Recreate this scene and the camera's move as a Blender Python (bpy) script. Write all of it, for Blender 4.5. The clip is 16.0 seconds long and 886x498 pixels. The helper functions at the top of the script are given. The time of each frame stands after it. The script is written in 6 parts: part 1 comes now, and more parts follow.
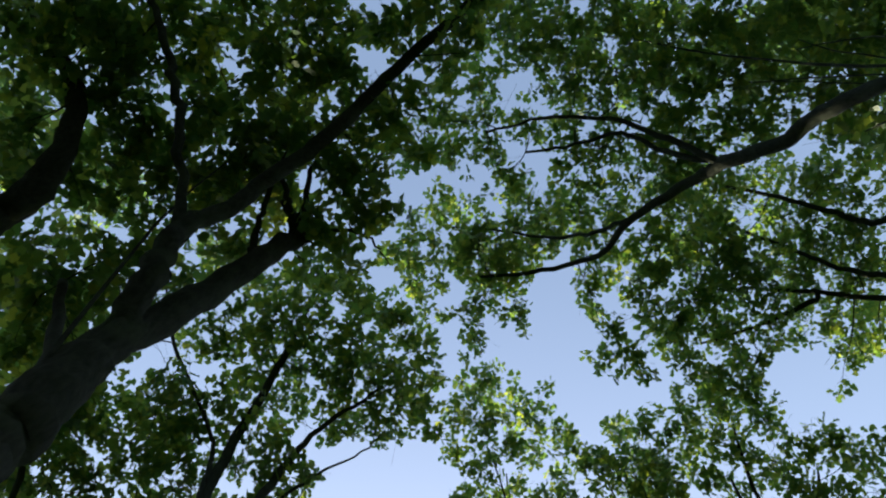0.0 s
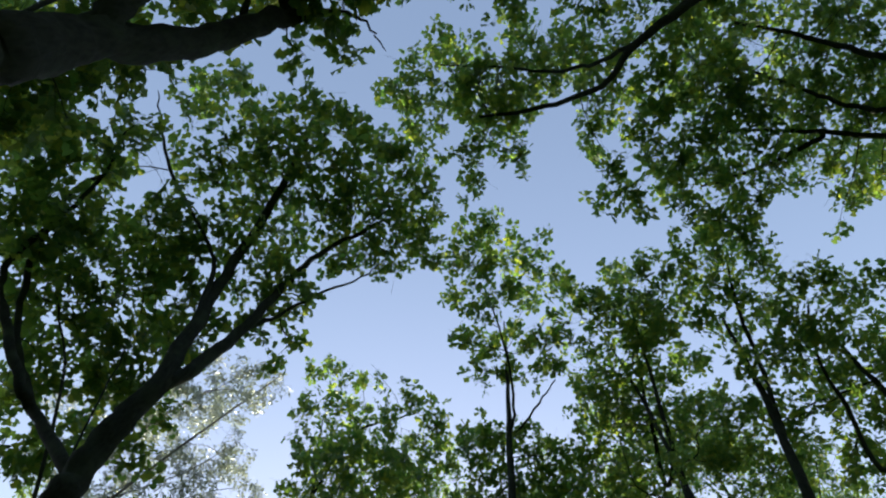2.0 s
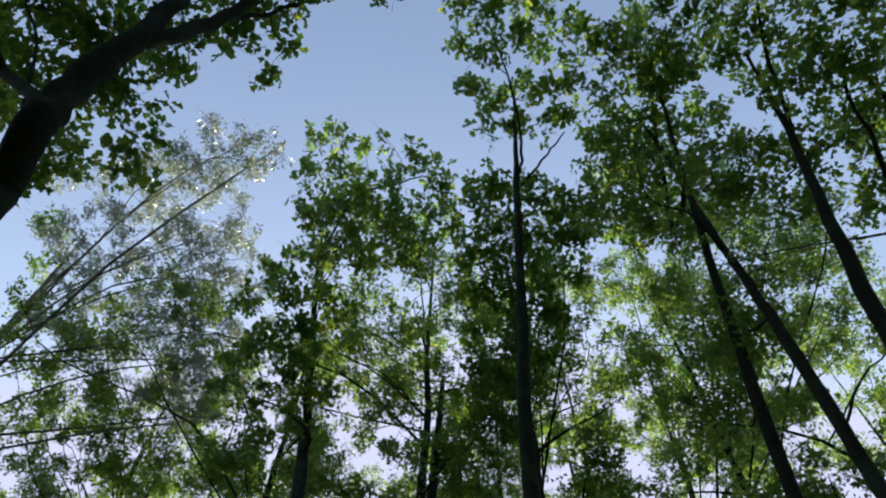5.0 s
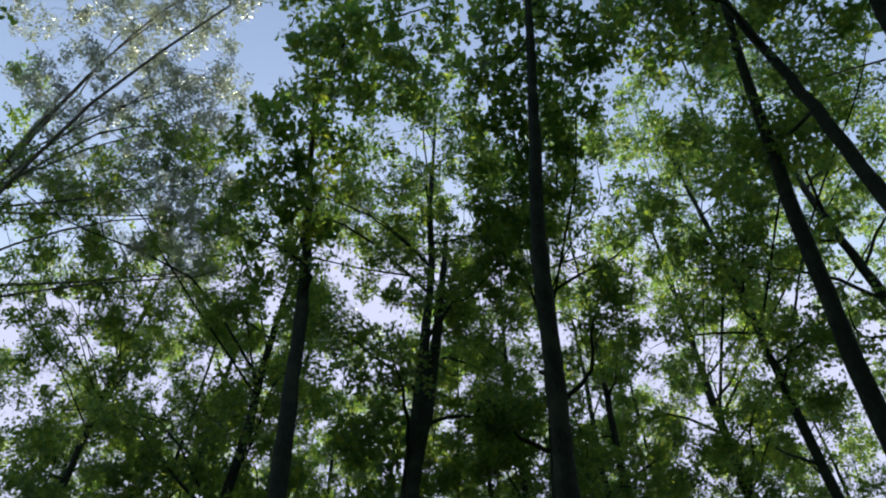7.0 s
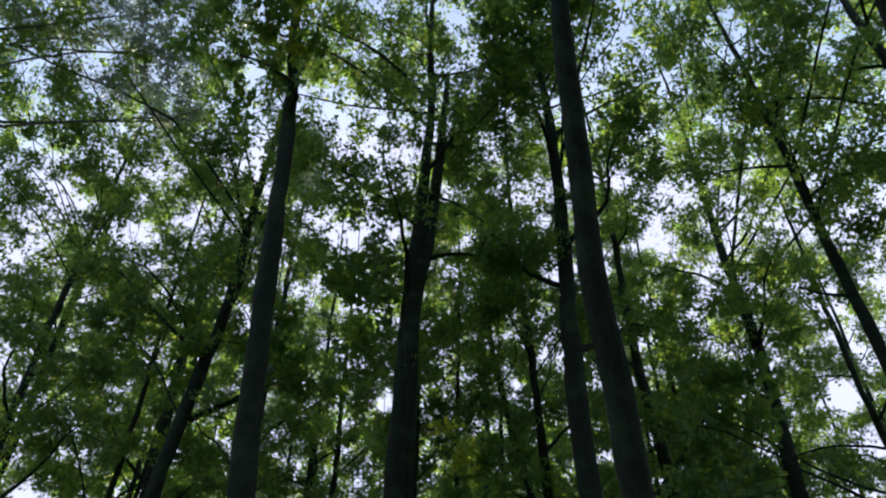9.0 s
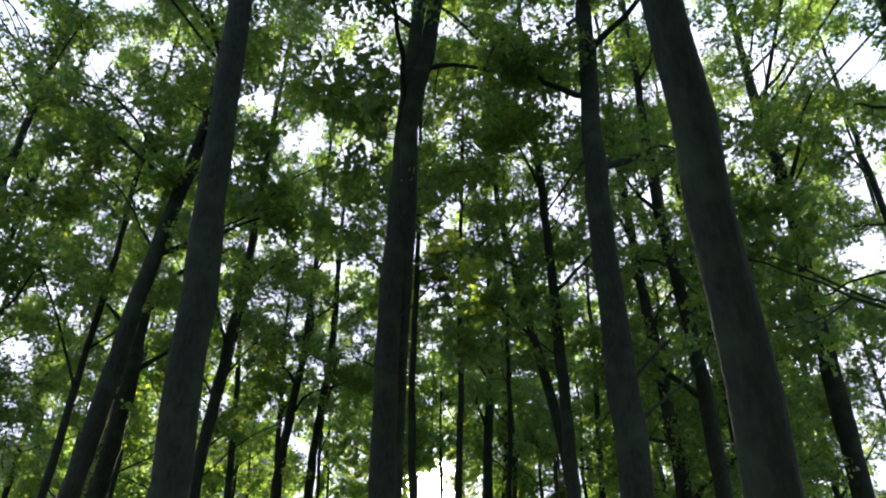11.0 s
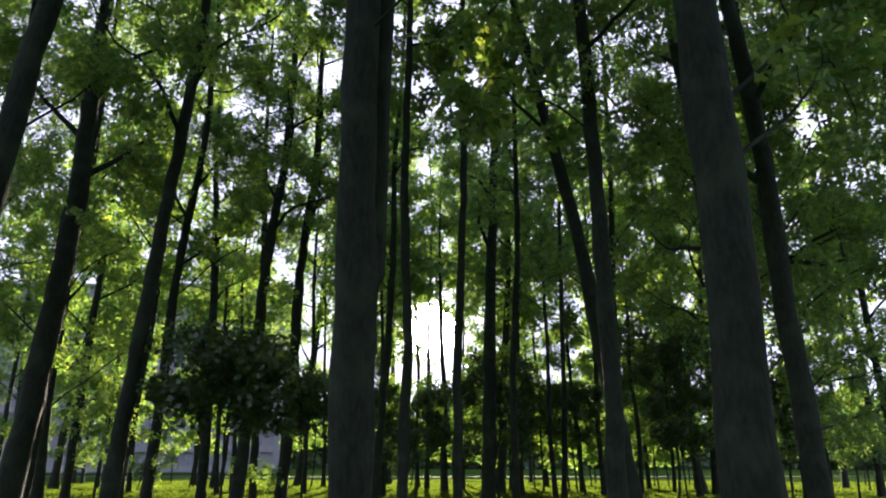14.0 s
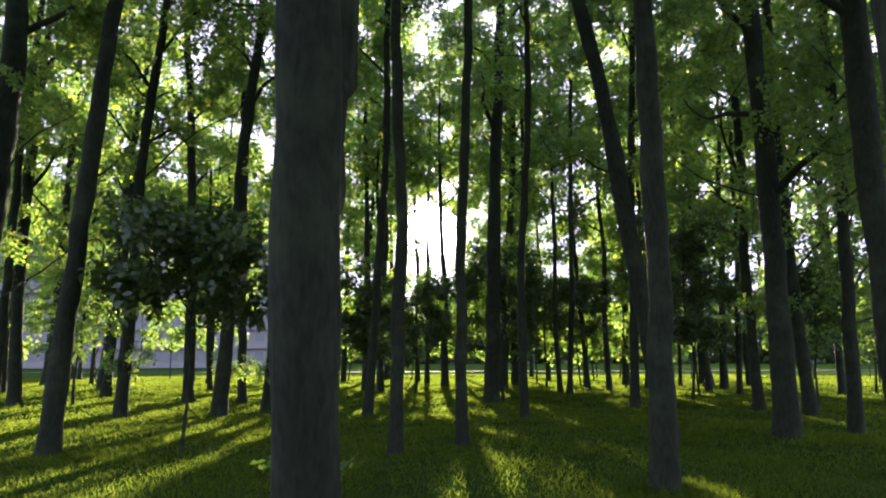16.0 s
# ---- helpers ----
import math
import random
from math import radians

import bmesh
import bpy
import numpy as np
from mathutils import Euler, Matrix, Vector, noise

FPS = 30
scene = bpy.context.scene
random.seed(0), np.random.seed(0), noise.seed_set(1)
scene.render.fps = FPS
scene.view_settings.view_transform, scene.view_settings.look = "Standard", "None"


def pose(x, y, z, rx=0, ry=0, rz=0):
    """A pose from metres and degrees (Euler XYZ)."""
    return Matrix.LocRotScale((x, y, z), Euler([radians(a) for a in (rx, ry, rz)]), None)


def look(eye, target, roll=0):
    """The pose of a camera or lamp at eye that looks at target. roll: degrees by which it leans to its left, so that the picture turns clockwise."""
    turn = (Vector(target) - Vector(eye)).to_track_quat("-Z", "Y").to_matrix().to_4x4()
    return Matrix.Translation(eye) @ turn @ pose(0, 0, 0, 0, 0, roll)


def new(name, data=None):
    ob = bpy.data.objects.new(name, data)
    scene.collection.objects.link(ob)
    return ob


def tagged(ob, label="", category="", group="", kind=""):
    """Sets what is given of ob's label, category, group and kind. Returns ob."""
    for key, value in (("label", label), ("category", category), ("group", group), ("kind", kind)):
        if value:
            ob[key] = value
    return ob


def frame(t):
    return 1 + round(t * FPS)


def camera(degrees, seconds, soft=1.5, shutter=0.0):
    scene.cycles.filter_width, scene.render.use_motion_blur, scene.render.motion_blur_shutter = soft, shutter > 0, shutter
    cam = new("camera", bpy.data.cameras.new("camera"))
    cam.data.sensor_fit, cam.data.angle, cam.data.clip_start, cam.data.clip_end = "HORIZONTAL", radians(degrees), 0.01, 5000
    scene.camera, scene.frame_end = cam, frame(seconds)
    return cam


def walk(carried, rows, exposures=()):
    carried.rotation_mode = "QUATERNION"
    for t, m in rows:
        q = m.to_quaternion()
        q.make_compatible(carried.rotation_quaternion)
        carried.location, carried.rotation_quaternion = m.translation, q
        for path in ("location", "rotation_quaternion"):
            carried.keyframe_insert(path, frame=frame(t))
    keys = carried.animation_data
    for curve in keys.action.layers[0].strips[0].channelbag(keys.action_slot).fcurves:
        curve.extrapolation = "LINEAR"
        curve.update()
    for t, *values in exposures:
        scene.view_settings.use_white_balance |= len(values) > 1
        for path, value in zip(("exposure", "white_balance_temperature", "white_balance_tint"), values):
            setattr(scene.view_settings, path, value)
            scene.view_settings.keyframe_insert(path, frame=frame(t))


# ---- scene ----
SKY_STRENGTH, SUN_STRENGTH, DENSITY = 0.15, 4.2, 1.5
cam = camera(66.79, 16.0, soft=2.1)
walk(cam, [
        (0, pose(0.000, 0.000, 2.049, 170.93, 0, -0.51) @ pose(0, 0, 0, 0, 0, -0.19)),
        (0.5, pose(0.030, 0.374, 1.986, 169.07, 0, -0.48) @ pose(0, 0, 0, 0, 0, -0.08)),
        (1, pose(0.047, 0.765, 1.923, 166.89, 0, -0.39) @ pose(0, 0, 0, 0, 0, -0.01)),
        (1.5, pose(0.050, 1.152, 1.866, 164.92, 0, -0.29) @ pose(0, 0, 0, 0, 0, 0.07)),
        (2, pose(0.057, 1.557, 1.808, 162.54, 0, -0.23) @ pose(0, 0, 0, 0, 0, 0.18)),
        (2.5, pose(0.056, 1.954, 1.753, 160.40, 0, -0.16) @ pose(0, 0, 0, 0, 0, 0.29)),
        (3, pose(0.050, 2.368, 1.700, 157.86, 0, -0.04) @ pose(0, 0, 0, 0, 0, 0.34)),
        (3.5, pose(0.052, 2.769, 1.652, 155.63, 0, 0.06) @ pose(0, 0, 0, 0, 0, 0.33)),
        (4, pose(0.043, 3.184, 1.607, 153.14, 0, 0.16) @ pose(0, 0, 0, 0, 0, 0.32)),
        (6.5, pose(-0.084, 5.344, 1.484, 141.97, 0, 0.21) @ pose(0, 0, 0, 0, 0, 0.08)),
        (7, pose(-0.106, 5.830, 1.483, 139.59, 0, 0.22) @ pose(0, 0, 0, 0, 0, 0.01)),
        (7.5, pose(-0.118, 6.324, 1.491, 137.55, 0, 0.16) @ pose(0, 0, 0, 0, 0, 0.01)),
        (8, pose(-0.136, 6.849, 1.498, 135.13, 0, 0.16) @ pose(0, 0, 0, 0, 0, 0.05)),
        (8.5, pose(-0.148, 7.384, 1.508, 132.90, 0, 0.12) @ pose(0, 0, 0, 0, 0, 0.11)),
        (9, pose(-0.163, 7.942, 1.514, 130.33, 0, 0.12) @ pose(0, 0, 0, 0, 0, 0.19)),
        (11.5, pose(-0.187, 10.800, 1.521, 118.21, 0, 0.18) @ pose(0, 0, 0, 0, 0, 0.33)),
        (12, pose(-0.189, 11.380, 1.514, 116.00, 0, 0.20) @ pose(0, 0, 0, 0, 0, 0.31)),
        (12.5, pose(-0.187, 11.956, 1.509, 114.02, 0, 0.16) @ pose(0, 0, 0, 0, 0, 0.27)),
        (13, pose(-0.182, 12.532, 1.500, 111.86, 0, 0.08) @ pose(0, 0, 0, 0, 0, 0.21)),
        (13.5, pose(-0.186, 13.098, 1.497, 109.91, 0, 0.07) @ pose(0, 0, 0, 0, 0, 0.10)),
        (14, pose(-0.187, 13.669, 1.492, 107.68, 0, 0.03) @ pose(0, 0, 0, 0, 0, -0.00)),
        (14.5, pose(-0.189, 14.242, 1.492, 105.65, 0, 0.00) @ pose(0, 0, 0, 0, 0, -0.09)),
        (15, pose(-0.190, 14.826, 1.491, 103.41, 0, -0.04) @ pose(0, 0, 0, 0, 0, -0.12)),
        (15.5, pose(-0.193, 15.412, 1.497, 101.46, 0, -0.06) @ pose(0, 0, 0, 0, 0, -0.15)),
        (16, pose(-0.207, 16.000, 1.500, 99.25, 0, 0.01) @ pose(0, 0, 0, 0, 0, -0.17))],
     exposures=[(0, 1.75, 6400, 7), (3, 1.55, 6300, 8), (6.3, 1.4, 6200, 7), (7, 1.42, 6200, 7), (9, 1.75, 6200, 9), (11.5, 2.75, 6400, 16), (12.4, 2.95, 6500, 19), (13.1, 2.8, 6400, 18), (14.3, 2.4, 6250, 16), (15.5, 2.85, 6400, 20), (16, 3.05, 6400, 23)])

# ---- light: a low sun straight ahead, clear sky ----
SUN_ELEVATION, SUN_TURN = radians(10.9), radians(1.1)   # turn: to the left of +y
sun_way = Vector((-math.sin(SUN_TURN) * math.cos(SUN_ELEVATION), math.cos(SUN_TURN) * math.cos(SUN_ELEVATION), math.sin(SUN_ELEVATION)))
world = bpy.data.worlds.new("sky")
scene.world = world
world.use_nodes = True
wn = world.node_tree
sky = wn.nodes.new("ShaderNodeTexSky")
sky.sky_type = "NISHITA"
sky.sun_disc = False
sky.sun_elevation, sky.sun_rotation = SUN_ELEVATION, -SUN_TURN
sky.air_density, sky.dust_density, sky.ozone_density = 1.3, 1.7, 1.2
# the sun's glare painted into the sky: a bright core and a soft aureole
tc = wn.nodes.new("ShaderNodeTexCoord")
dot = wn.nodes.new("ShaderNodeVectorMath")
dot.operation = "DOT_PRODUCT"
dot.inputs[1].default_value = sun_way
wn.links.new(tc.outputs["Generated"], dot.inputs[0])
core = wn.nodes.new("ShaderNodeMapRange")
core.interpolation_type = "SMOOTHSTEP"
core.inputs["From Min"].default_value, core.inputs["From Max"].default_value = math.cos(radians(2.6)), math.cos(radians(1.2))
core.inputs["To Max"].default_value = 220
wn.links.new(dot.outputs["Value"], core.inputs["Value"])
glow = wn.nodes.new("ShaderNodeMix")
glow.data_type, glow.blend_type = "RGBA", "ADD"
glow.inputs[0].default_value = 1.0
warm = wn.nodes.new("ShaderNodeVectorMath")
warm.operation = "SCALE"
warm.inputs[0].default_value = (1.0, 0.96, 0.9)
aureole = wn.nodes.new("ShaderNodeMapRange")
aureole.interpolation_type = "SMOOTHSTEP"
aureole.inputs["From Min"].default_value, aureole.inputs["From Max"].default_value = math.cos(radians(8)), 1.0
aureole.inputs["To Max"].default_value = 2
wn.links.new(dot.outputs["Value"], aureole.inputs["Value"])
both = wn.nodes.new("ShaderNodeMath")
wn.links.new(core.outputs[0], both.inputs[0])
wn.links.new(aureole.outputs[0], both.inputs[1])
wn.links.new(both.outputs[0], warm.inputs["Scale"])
sky_tint = wn.nodes.new("ShaderNodeMix")
sky_tint.data_type, sky_tint.blend_type = "RGBA", "MULTIPLY"
sky_tint.inputs[0].default_value = 1.0
sky_tint.inputs[7].default_value = (1.1, 0.97, 1.02, 1)          # tints the whole sky a little violet
sky_cap = wn.nodes.new("ShaderNodeVectorMath")                  # caps the sky's brightness, dimming it towards the sun to hold back highlights
sky_cap.operation = "MINIMUM"
sky_cap.inputs[1].default_value = (1.7, 1.95, 2.45)
wn.links.new(sky.outputs[0], sky_cap.inputs[0])
wn.links.new(sky_cap.outputs[0], sky_tint.inputs[6])
wn.links.new(sky_tint.outputs[2], glow.inputs[6])
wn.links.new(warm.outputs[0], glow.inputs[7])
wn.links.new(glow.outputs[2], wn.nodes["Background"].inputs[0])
wn.nodes["Background"].inputs[1].default_value = SKY_STRENGTH
lamp = bpy.data.lights.new("sun", "SUN")
lamp.energy, lamp.angle, lamp.color = SUN_STRENGTH, radians(0.6), (1.0, 0.86, 0.62)
sun = new("sun", lamp)
sun.matrix_world = look(sun_way * 100, (0, 0, 0))


# ---- materials ----
def material(name):
    m = bpy.data.materials.new(name)
    m.use_nodes = True
    m.node_tree.nodes.clear()
    out = m.node_tree.nodes.new("ShaderNodeOutputMaterial")
    return m, m.node_tree, out


def node(nt, kind, **values):
    n = nt.nodes.new(kind)
    for key, value in values.items():
        if key == "noise":
            n.inputs["Scale"].default_value, n.inputs["Detail"].default_value = value
        elif key == "operation":
            n.operation = value
        elif key == "data_type":
            n.data_type = value
    return n


def ramp(nt, source, stops):
    r = nt.nodes.new("ShaderNodeValToRGB")
    nt.links.new(source, r.inputs[0])
    e = r.color_ramp.elements
    while len(e) < len(stops):
        e.new(0.5)
    for el, (p, c) in zip(e, stops):
        el.position, el.color = p, (*c, 1)
    return r


def leaf_material(name, stops, glow, gloss=0.12, thin=0.5):
    """A thin leaf: it reflects, and lets light through in a yellower green."""
    m, nt, out = material(name)
    geo = node(nt, "ShaderNodeNewGeometry")
    col = ramp(nt, geo.outputs["Random Per Island"], stops)
    gl = ramp(nt, geo.outputs["Random Per Island"], glow)
    d, t, g = node(nt, "ShaderNodeBsdfDiffuse"), node(nt, "ShaderNodeBsdfTranslucent"), node(nt, "ShaderNodeBsdfGlossy")
    g.inputs["Roughness"].default_value = 0.45
    g.inputs["Color"].default_value = (0.7, 0.75, 0.7, 1)
    nt.links.new(col.outputs[0], d.inputs[0])
    nt.links.new(gl.outputs[0], t.inputs[0])
    a, b = node(nt, "ShaderNodeMixShader"), node(nt, "ShaderNodeMixShader")
    a.inputs[0].default_value = thin
    nt.links.new(d.outputs[0], a.inputs[1])
    nt.links.new(t.outputs[0], a.inputs[2])
    b.inputs[0].default_value = gloss * 0.7
    nt.links.new(a.outputs[0], b.inputs[1])
    nt.links.new(g.outputs[0], b.inputs[2])
    nt.links.new(b.outputs[0], out.inputs[0])
    return m


def bark_material(name, dark, light, scale):
    """Furrowed bark: long ridges up the stem, lichen patches, fine grain."""
    m, nt, out = material(name)
    tc = node(nt, "ShaderNodeTexCoord")
    mp = node(nt, "ShaderNodeMapping")
    mp.inputs["Scale"].default_value = (scale, scale, scale * 0.3)
    nt.links.new(tc.outputs["Object"], mp.inputs[0])
    ridge = node(nt, "ShaderNodeTexNoise", noise=(1.0, 8))
    nt.links.new(mp.outputs[0], ridge.inputs["Vector"])
    patch = node(nt, "ShaderNodeTexNoise", noise=(2.2, 3))
    nt.links.new(tc.outputs["Object"], patch.inputs["Vector"])
    col = ramp(nt, ridge.outputs[0], [(0.25, dark), (0.8, light)])
    lich = ramp(nt, patch.outputs[0], [(0.5, (0, 0, 0)), (0.72, (1, 1, 1))])
    mix = node(nt, "ShaderNodeMix", data_type="RGBA")
    nt.links.new(lich.outputs[0], mix.inputs[0])
    nt.links.new(col.outputs[0], mix.inputs[6])
    mix.inputs[7].default_value = (light[0] * 1.1, light[1] * 1.25, light[2] * 1.05, 1)
    p = node(nt, "ShaderNodeBsdfPrincipled")
    p.inputs["Roughness"].default_value = 0.95
    p.inputs["Specular IOR Level"].default_value = 0.15
    nt.links.new(mix.outputs[2], p.inputs["Base Color"])
    bump = node(nt, "ShaderNodeBump")
    bump.inputs["Strength"].default_value, bump.inputs["Distance"].default_value = 0.7, 0.025
    nt.links.new(ridge.outputs[0], bump.inputs["Height"])
    nt.links.new(bump.outputs[0], p.inputs["Normal"])
    nt.links.new(p.outputs[0], out.inputs[0])
    return m


def ground_material():
    m, nt, out = material("lawn_soil")
    tc = node(nt, "ShaderNodeTexCoord")
    big, small = node(nt, "ShaderNodeTexNoise", noise=(0.35, 5)), node(nt, "ShaderNodeTexNoise", noise=(9.0, 6))
    for n in (big, small):
        nt.links.new(tc.outputs["Object"], n.inputs["Vector"])
    a = ramp(nt, big.outputs[0], [(0.3, (0.024, 0.046, 0.011)), (0.55, (0.037, 0.064, 0.013)), (0.75, (0.05, 0.073, 0.016))])
    b = ramp(nt, small.outputs[0], [(0.35, (0.7, 0.7, 0.65)), (0.7, (1.15, 1.15, 1.1))])
    mix = node(nt, "ShaderNodeMix", data_type="RGBA")
    mix.blend_type = "MULTIPLY"
    mix.inputs[0].default_value = 1.0
    nt.links.new(a.outputs[0], mix.inputs[6])
    nt.links.new(b.outputs[0], mix.inputs[7])
    p = node(nt, "ShaderNodeBsdfDiffuse")
    nt.links.new(mix.outputs[2], p.inputs["Color"])
    bump = node(nt, "ShaderNodeBump")
    bump.inputs["Strength"].default_value, bump.inputs["Distance"].default_value = 0.8, 0.05
    nt.links.new(small.outputs[0], bump.inputs["Height"])
    nt.links.new(bump.outputs[0], p.inputs["Normal"])
    nt.links.new(p.outputs[0], out.inputs[0])
    return m


def plain_material(name, dark, light, scale, rough=0.9):
    m, nt, out = material(name)
    tc = node(nt, "ShaderNodeTexCoord")
    n = node(nt, "ShaderNodeTexNoise", noise=(scale, 5))
    nt.links.new(tc.outputs["Object"], n.inputs["Vector"])
    c = ramp(nt, n.outputs[0], [(0.3, dark), (0.7, light)])
    p = node(nt, "ShaderNodeBsdfPrincipled")
    p.inputs["Roughness"].default_value = rough
    p.inputs["Specular IOR Level"].default_value = 0.1
    nt.links.new(c.outputs[0], p.inputs["Base Color"])
    nt.links.new(p.outputs[0], out.inputs[0])
    return m


OAK_LEAF = leaf_material("oak_leaf", [(0, (0.052, 0.122, 0.066)), (0.5, (0.065, 0.142, 0.071)), (1, (0.088, 0.158, 0.074))],
                         [(0, (0.135, 0.288, 0.048)), (0.6, (0.245, 0.395, 0.053)), (1, (0.46, 0.545, 0.058))], 0.06, 0.58)
PALE_LEAF = leaf_material("pale_leaf", [(0, (0.19, 0.21, 0.175)), (1, (0.33, 0.35, 0.3))], [(0, (0.22, 0.27, 0.17)), (1, (0.34, 0.4, 0.25))], 0.3)
# brighter, yellower copy of the oak leaf: sunlight put into the colour
SUNLIT_LEAF = leaf_material("sunlit_leaf", [(0, (0.13, 0.2, 0.03)), (1, (0.2, 0.26, 0.04))], [(0, (0.42, 0.55, 0.05)), (1, (0.66, 0.68, 0.06))], 0.05, 0.6)
BUSH_LEAF = leaf_material("bush_leaf", [(0, (0.025, 0.05, 0.012)), (1, (0.045, 0.085, 0.018))], [(0, (0.05, 0.11, 0.012)), (1, (0.1, 0.18, 0.02))], 0.1, 0.35)
GRASS_BLADE = leaf_material("grass_blade", [(0, (0.023, 0.047, 0.011)), (0.6, (0.035, 0.064, 0.013)), (1, (0.05, 0.073, 0.016))],
                            [(0, (0.11, 0.185, 0.017)), (1, (0.2, 0.26, 0.022))], 0.0)
BARK = bark_material("oak_bark", (0.015, 0.0195, 0.0142), (0.036, 0.044, 0.032), 26)
PALE_BARK = bark_material("pale_bark", (0.07, 0.067, 0.06), (0.18, 0.17, 0.155), 9)
SOIL = ground_material()


# ---- building blocks ----
def part(name, me, mat, parent, label=""):
    me.materials.append(mat)
    ob = new(name, me)
    ob.parent = parent
    if label:
        tagged(ob, label)
    return ob


def tube(verts, faces, path, sides, rough=0.0, rng=None, cap=True):
    """Adds a tapered tube along path, rows of (x, y, z, radius), to verts and faces."""
    p = np.array([q[:3] for q in path], float)
    r = np.array([q[3] for q in path], float)
    t = np.gradient(p, axis=0)
    t /= np.linalg.norm(t, axis=1)[:, None] + 1e-9
    ref = np.array([1.0, 0.0, 0.0]) if abs(t[0][0]) < 0.8 else np.array([0.0, 1.0, 0.0])
    u = np.cross(t, ref)
    u /= np.linalg.norm(u, axis=1)[:, None] + 1e-9
    w = np.cross(t, u)
    a = np.arange(sides) * 2 * math.pi / sides
    start = len(verts)
    for k in range(len(p)):
        rr = np.full(sides, r[k])
        if rough and rng is not None:
            rr = rr * (1 + rough * rng.uniform(-1, 1, sides))
        ring = p[k] + rr[:, None] * (np.cos(a)[:, None] * u[k] + np.sin(a)[:, None] * w[k])
        verts.extend(ring.tolist())
    for k in range(len(p) - 1):
        b = start + k * sides
        for i in range(sides):
            j = (i + 1) % sides
            faces.append((b + i, b + j, b + sides + j, b + sides + i))
    if cap:
        faces.append(tuple(start + (len(p) - 1) * sides + i for i in range(sides)))


def smooth_path(path, steps):
    """A Catmull-Rom curve through rows of (x, y, z, radius)."""
    q = np.array(path, float)
    if len(q) == 2:
        return [tuple(q[0] + (q[1] - q[0]) * s / steps) for s in range(steps + 1)]
    e = np.vstack([2 * q[0] - q[1], q, 2 * q[-1] - q[-2]])
    out = []
    for k in range(1, len(e) - 2):
        for s in range(steps):
            x = s / steps
            out.append(0.5 * (2 * e[k] + (e[k + 1] - e[k - 1]) * x + (2 * e[k - 1] - 5 * e[k] + 4 * e[k + 1] - e[k + 2]) * x * x
                              + (3 * e[k] - e[k - 1] - 3 * e[k + 1] + e[k + 2]) * x ** 3))
    out.append(q[-1])
    out = np.array(out)
    out[:, 3] = np.maximum(out[:, 3], 0.004)
    return out.tolist()


def mesh_of(name, verts, faces, smooth=True):
    me = bpy.data.meshes.new(name)
    me.from_pydata(verts, [], faces)
    if smooth:
        me.polygons.foreach_set("use_smooth", np.ones(len(me.polygons), bool))
    me.update()
    return me


# leaf kinds: length, width, leaves in a rosette, lobed outline, share of a clump that is filled, material
LEAVES = {"oak": (0.21, 0.16, 6, True, 1.2, OAK_LEAF), "sprig": (0.1, 0.05, 6, True, 0.8, OAK_LEAF), "near": (0.21, 0.155, 6, True, 1.95, OAK_LEAF), "mid": (0.14, 0.09, 5, None, 0.485, OAK_LEAF), "far": (0.27, 0.18, 4, None, 0.36, OAK_LEAF), "back": (0.32, 0.22, 4, None, 0.55, OAK_LEAF),
          # "young" is for shoots coloured as if the sun were on them
          "young": (0.15, 0.1, 5, False, 1.1, SUNLIT_LEAF), "weed": (0.06, 0.022, 5, False, 0.9, GRASS_BLADE), "pale": (0.16, 0.05, 6, False, 0.6, PALE_LEAF), "belt": (2.4, 1.7, 4, None, 0.9, BUSH_LEAF), "bush": (0.16, 0.09, 6, False, 1.6, BUSH_LEAF)}
rng_leaf = np.random.RandomState(11)


TUFTS = {"mid": (6, 0.43), "far": (5, 0.46), "pale": (9, 0.31)}      # tufts in a clump, and their size


def tufts(clumps, kind):
    """Breaks each clump into smaller tufts with gaps between them."""
    if kind not in TUFTS:
        return clumps
    count, size = TUFTS[kind]
    out = []
    for x, y, z, r in clumps:
        for _ in range(count):
            d = rng_leaf.normal(size=3)
            d *= r * rng_leaf.uniform(0.25, 0.95) / np.linalg.norm(d)
            out.append((x + d[0], y + d[1], z + 0.75 * d[2], r * size * rng_leaf.uniform(0.7, 1.25)))
    return out


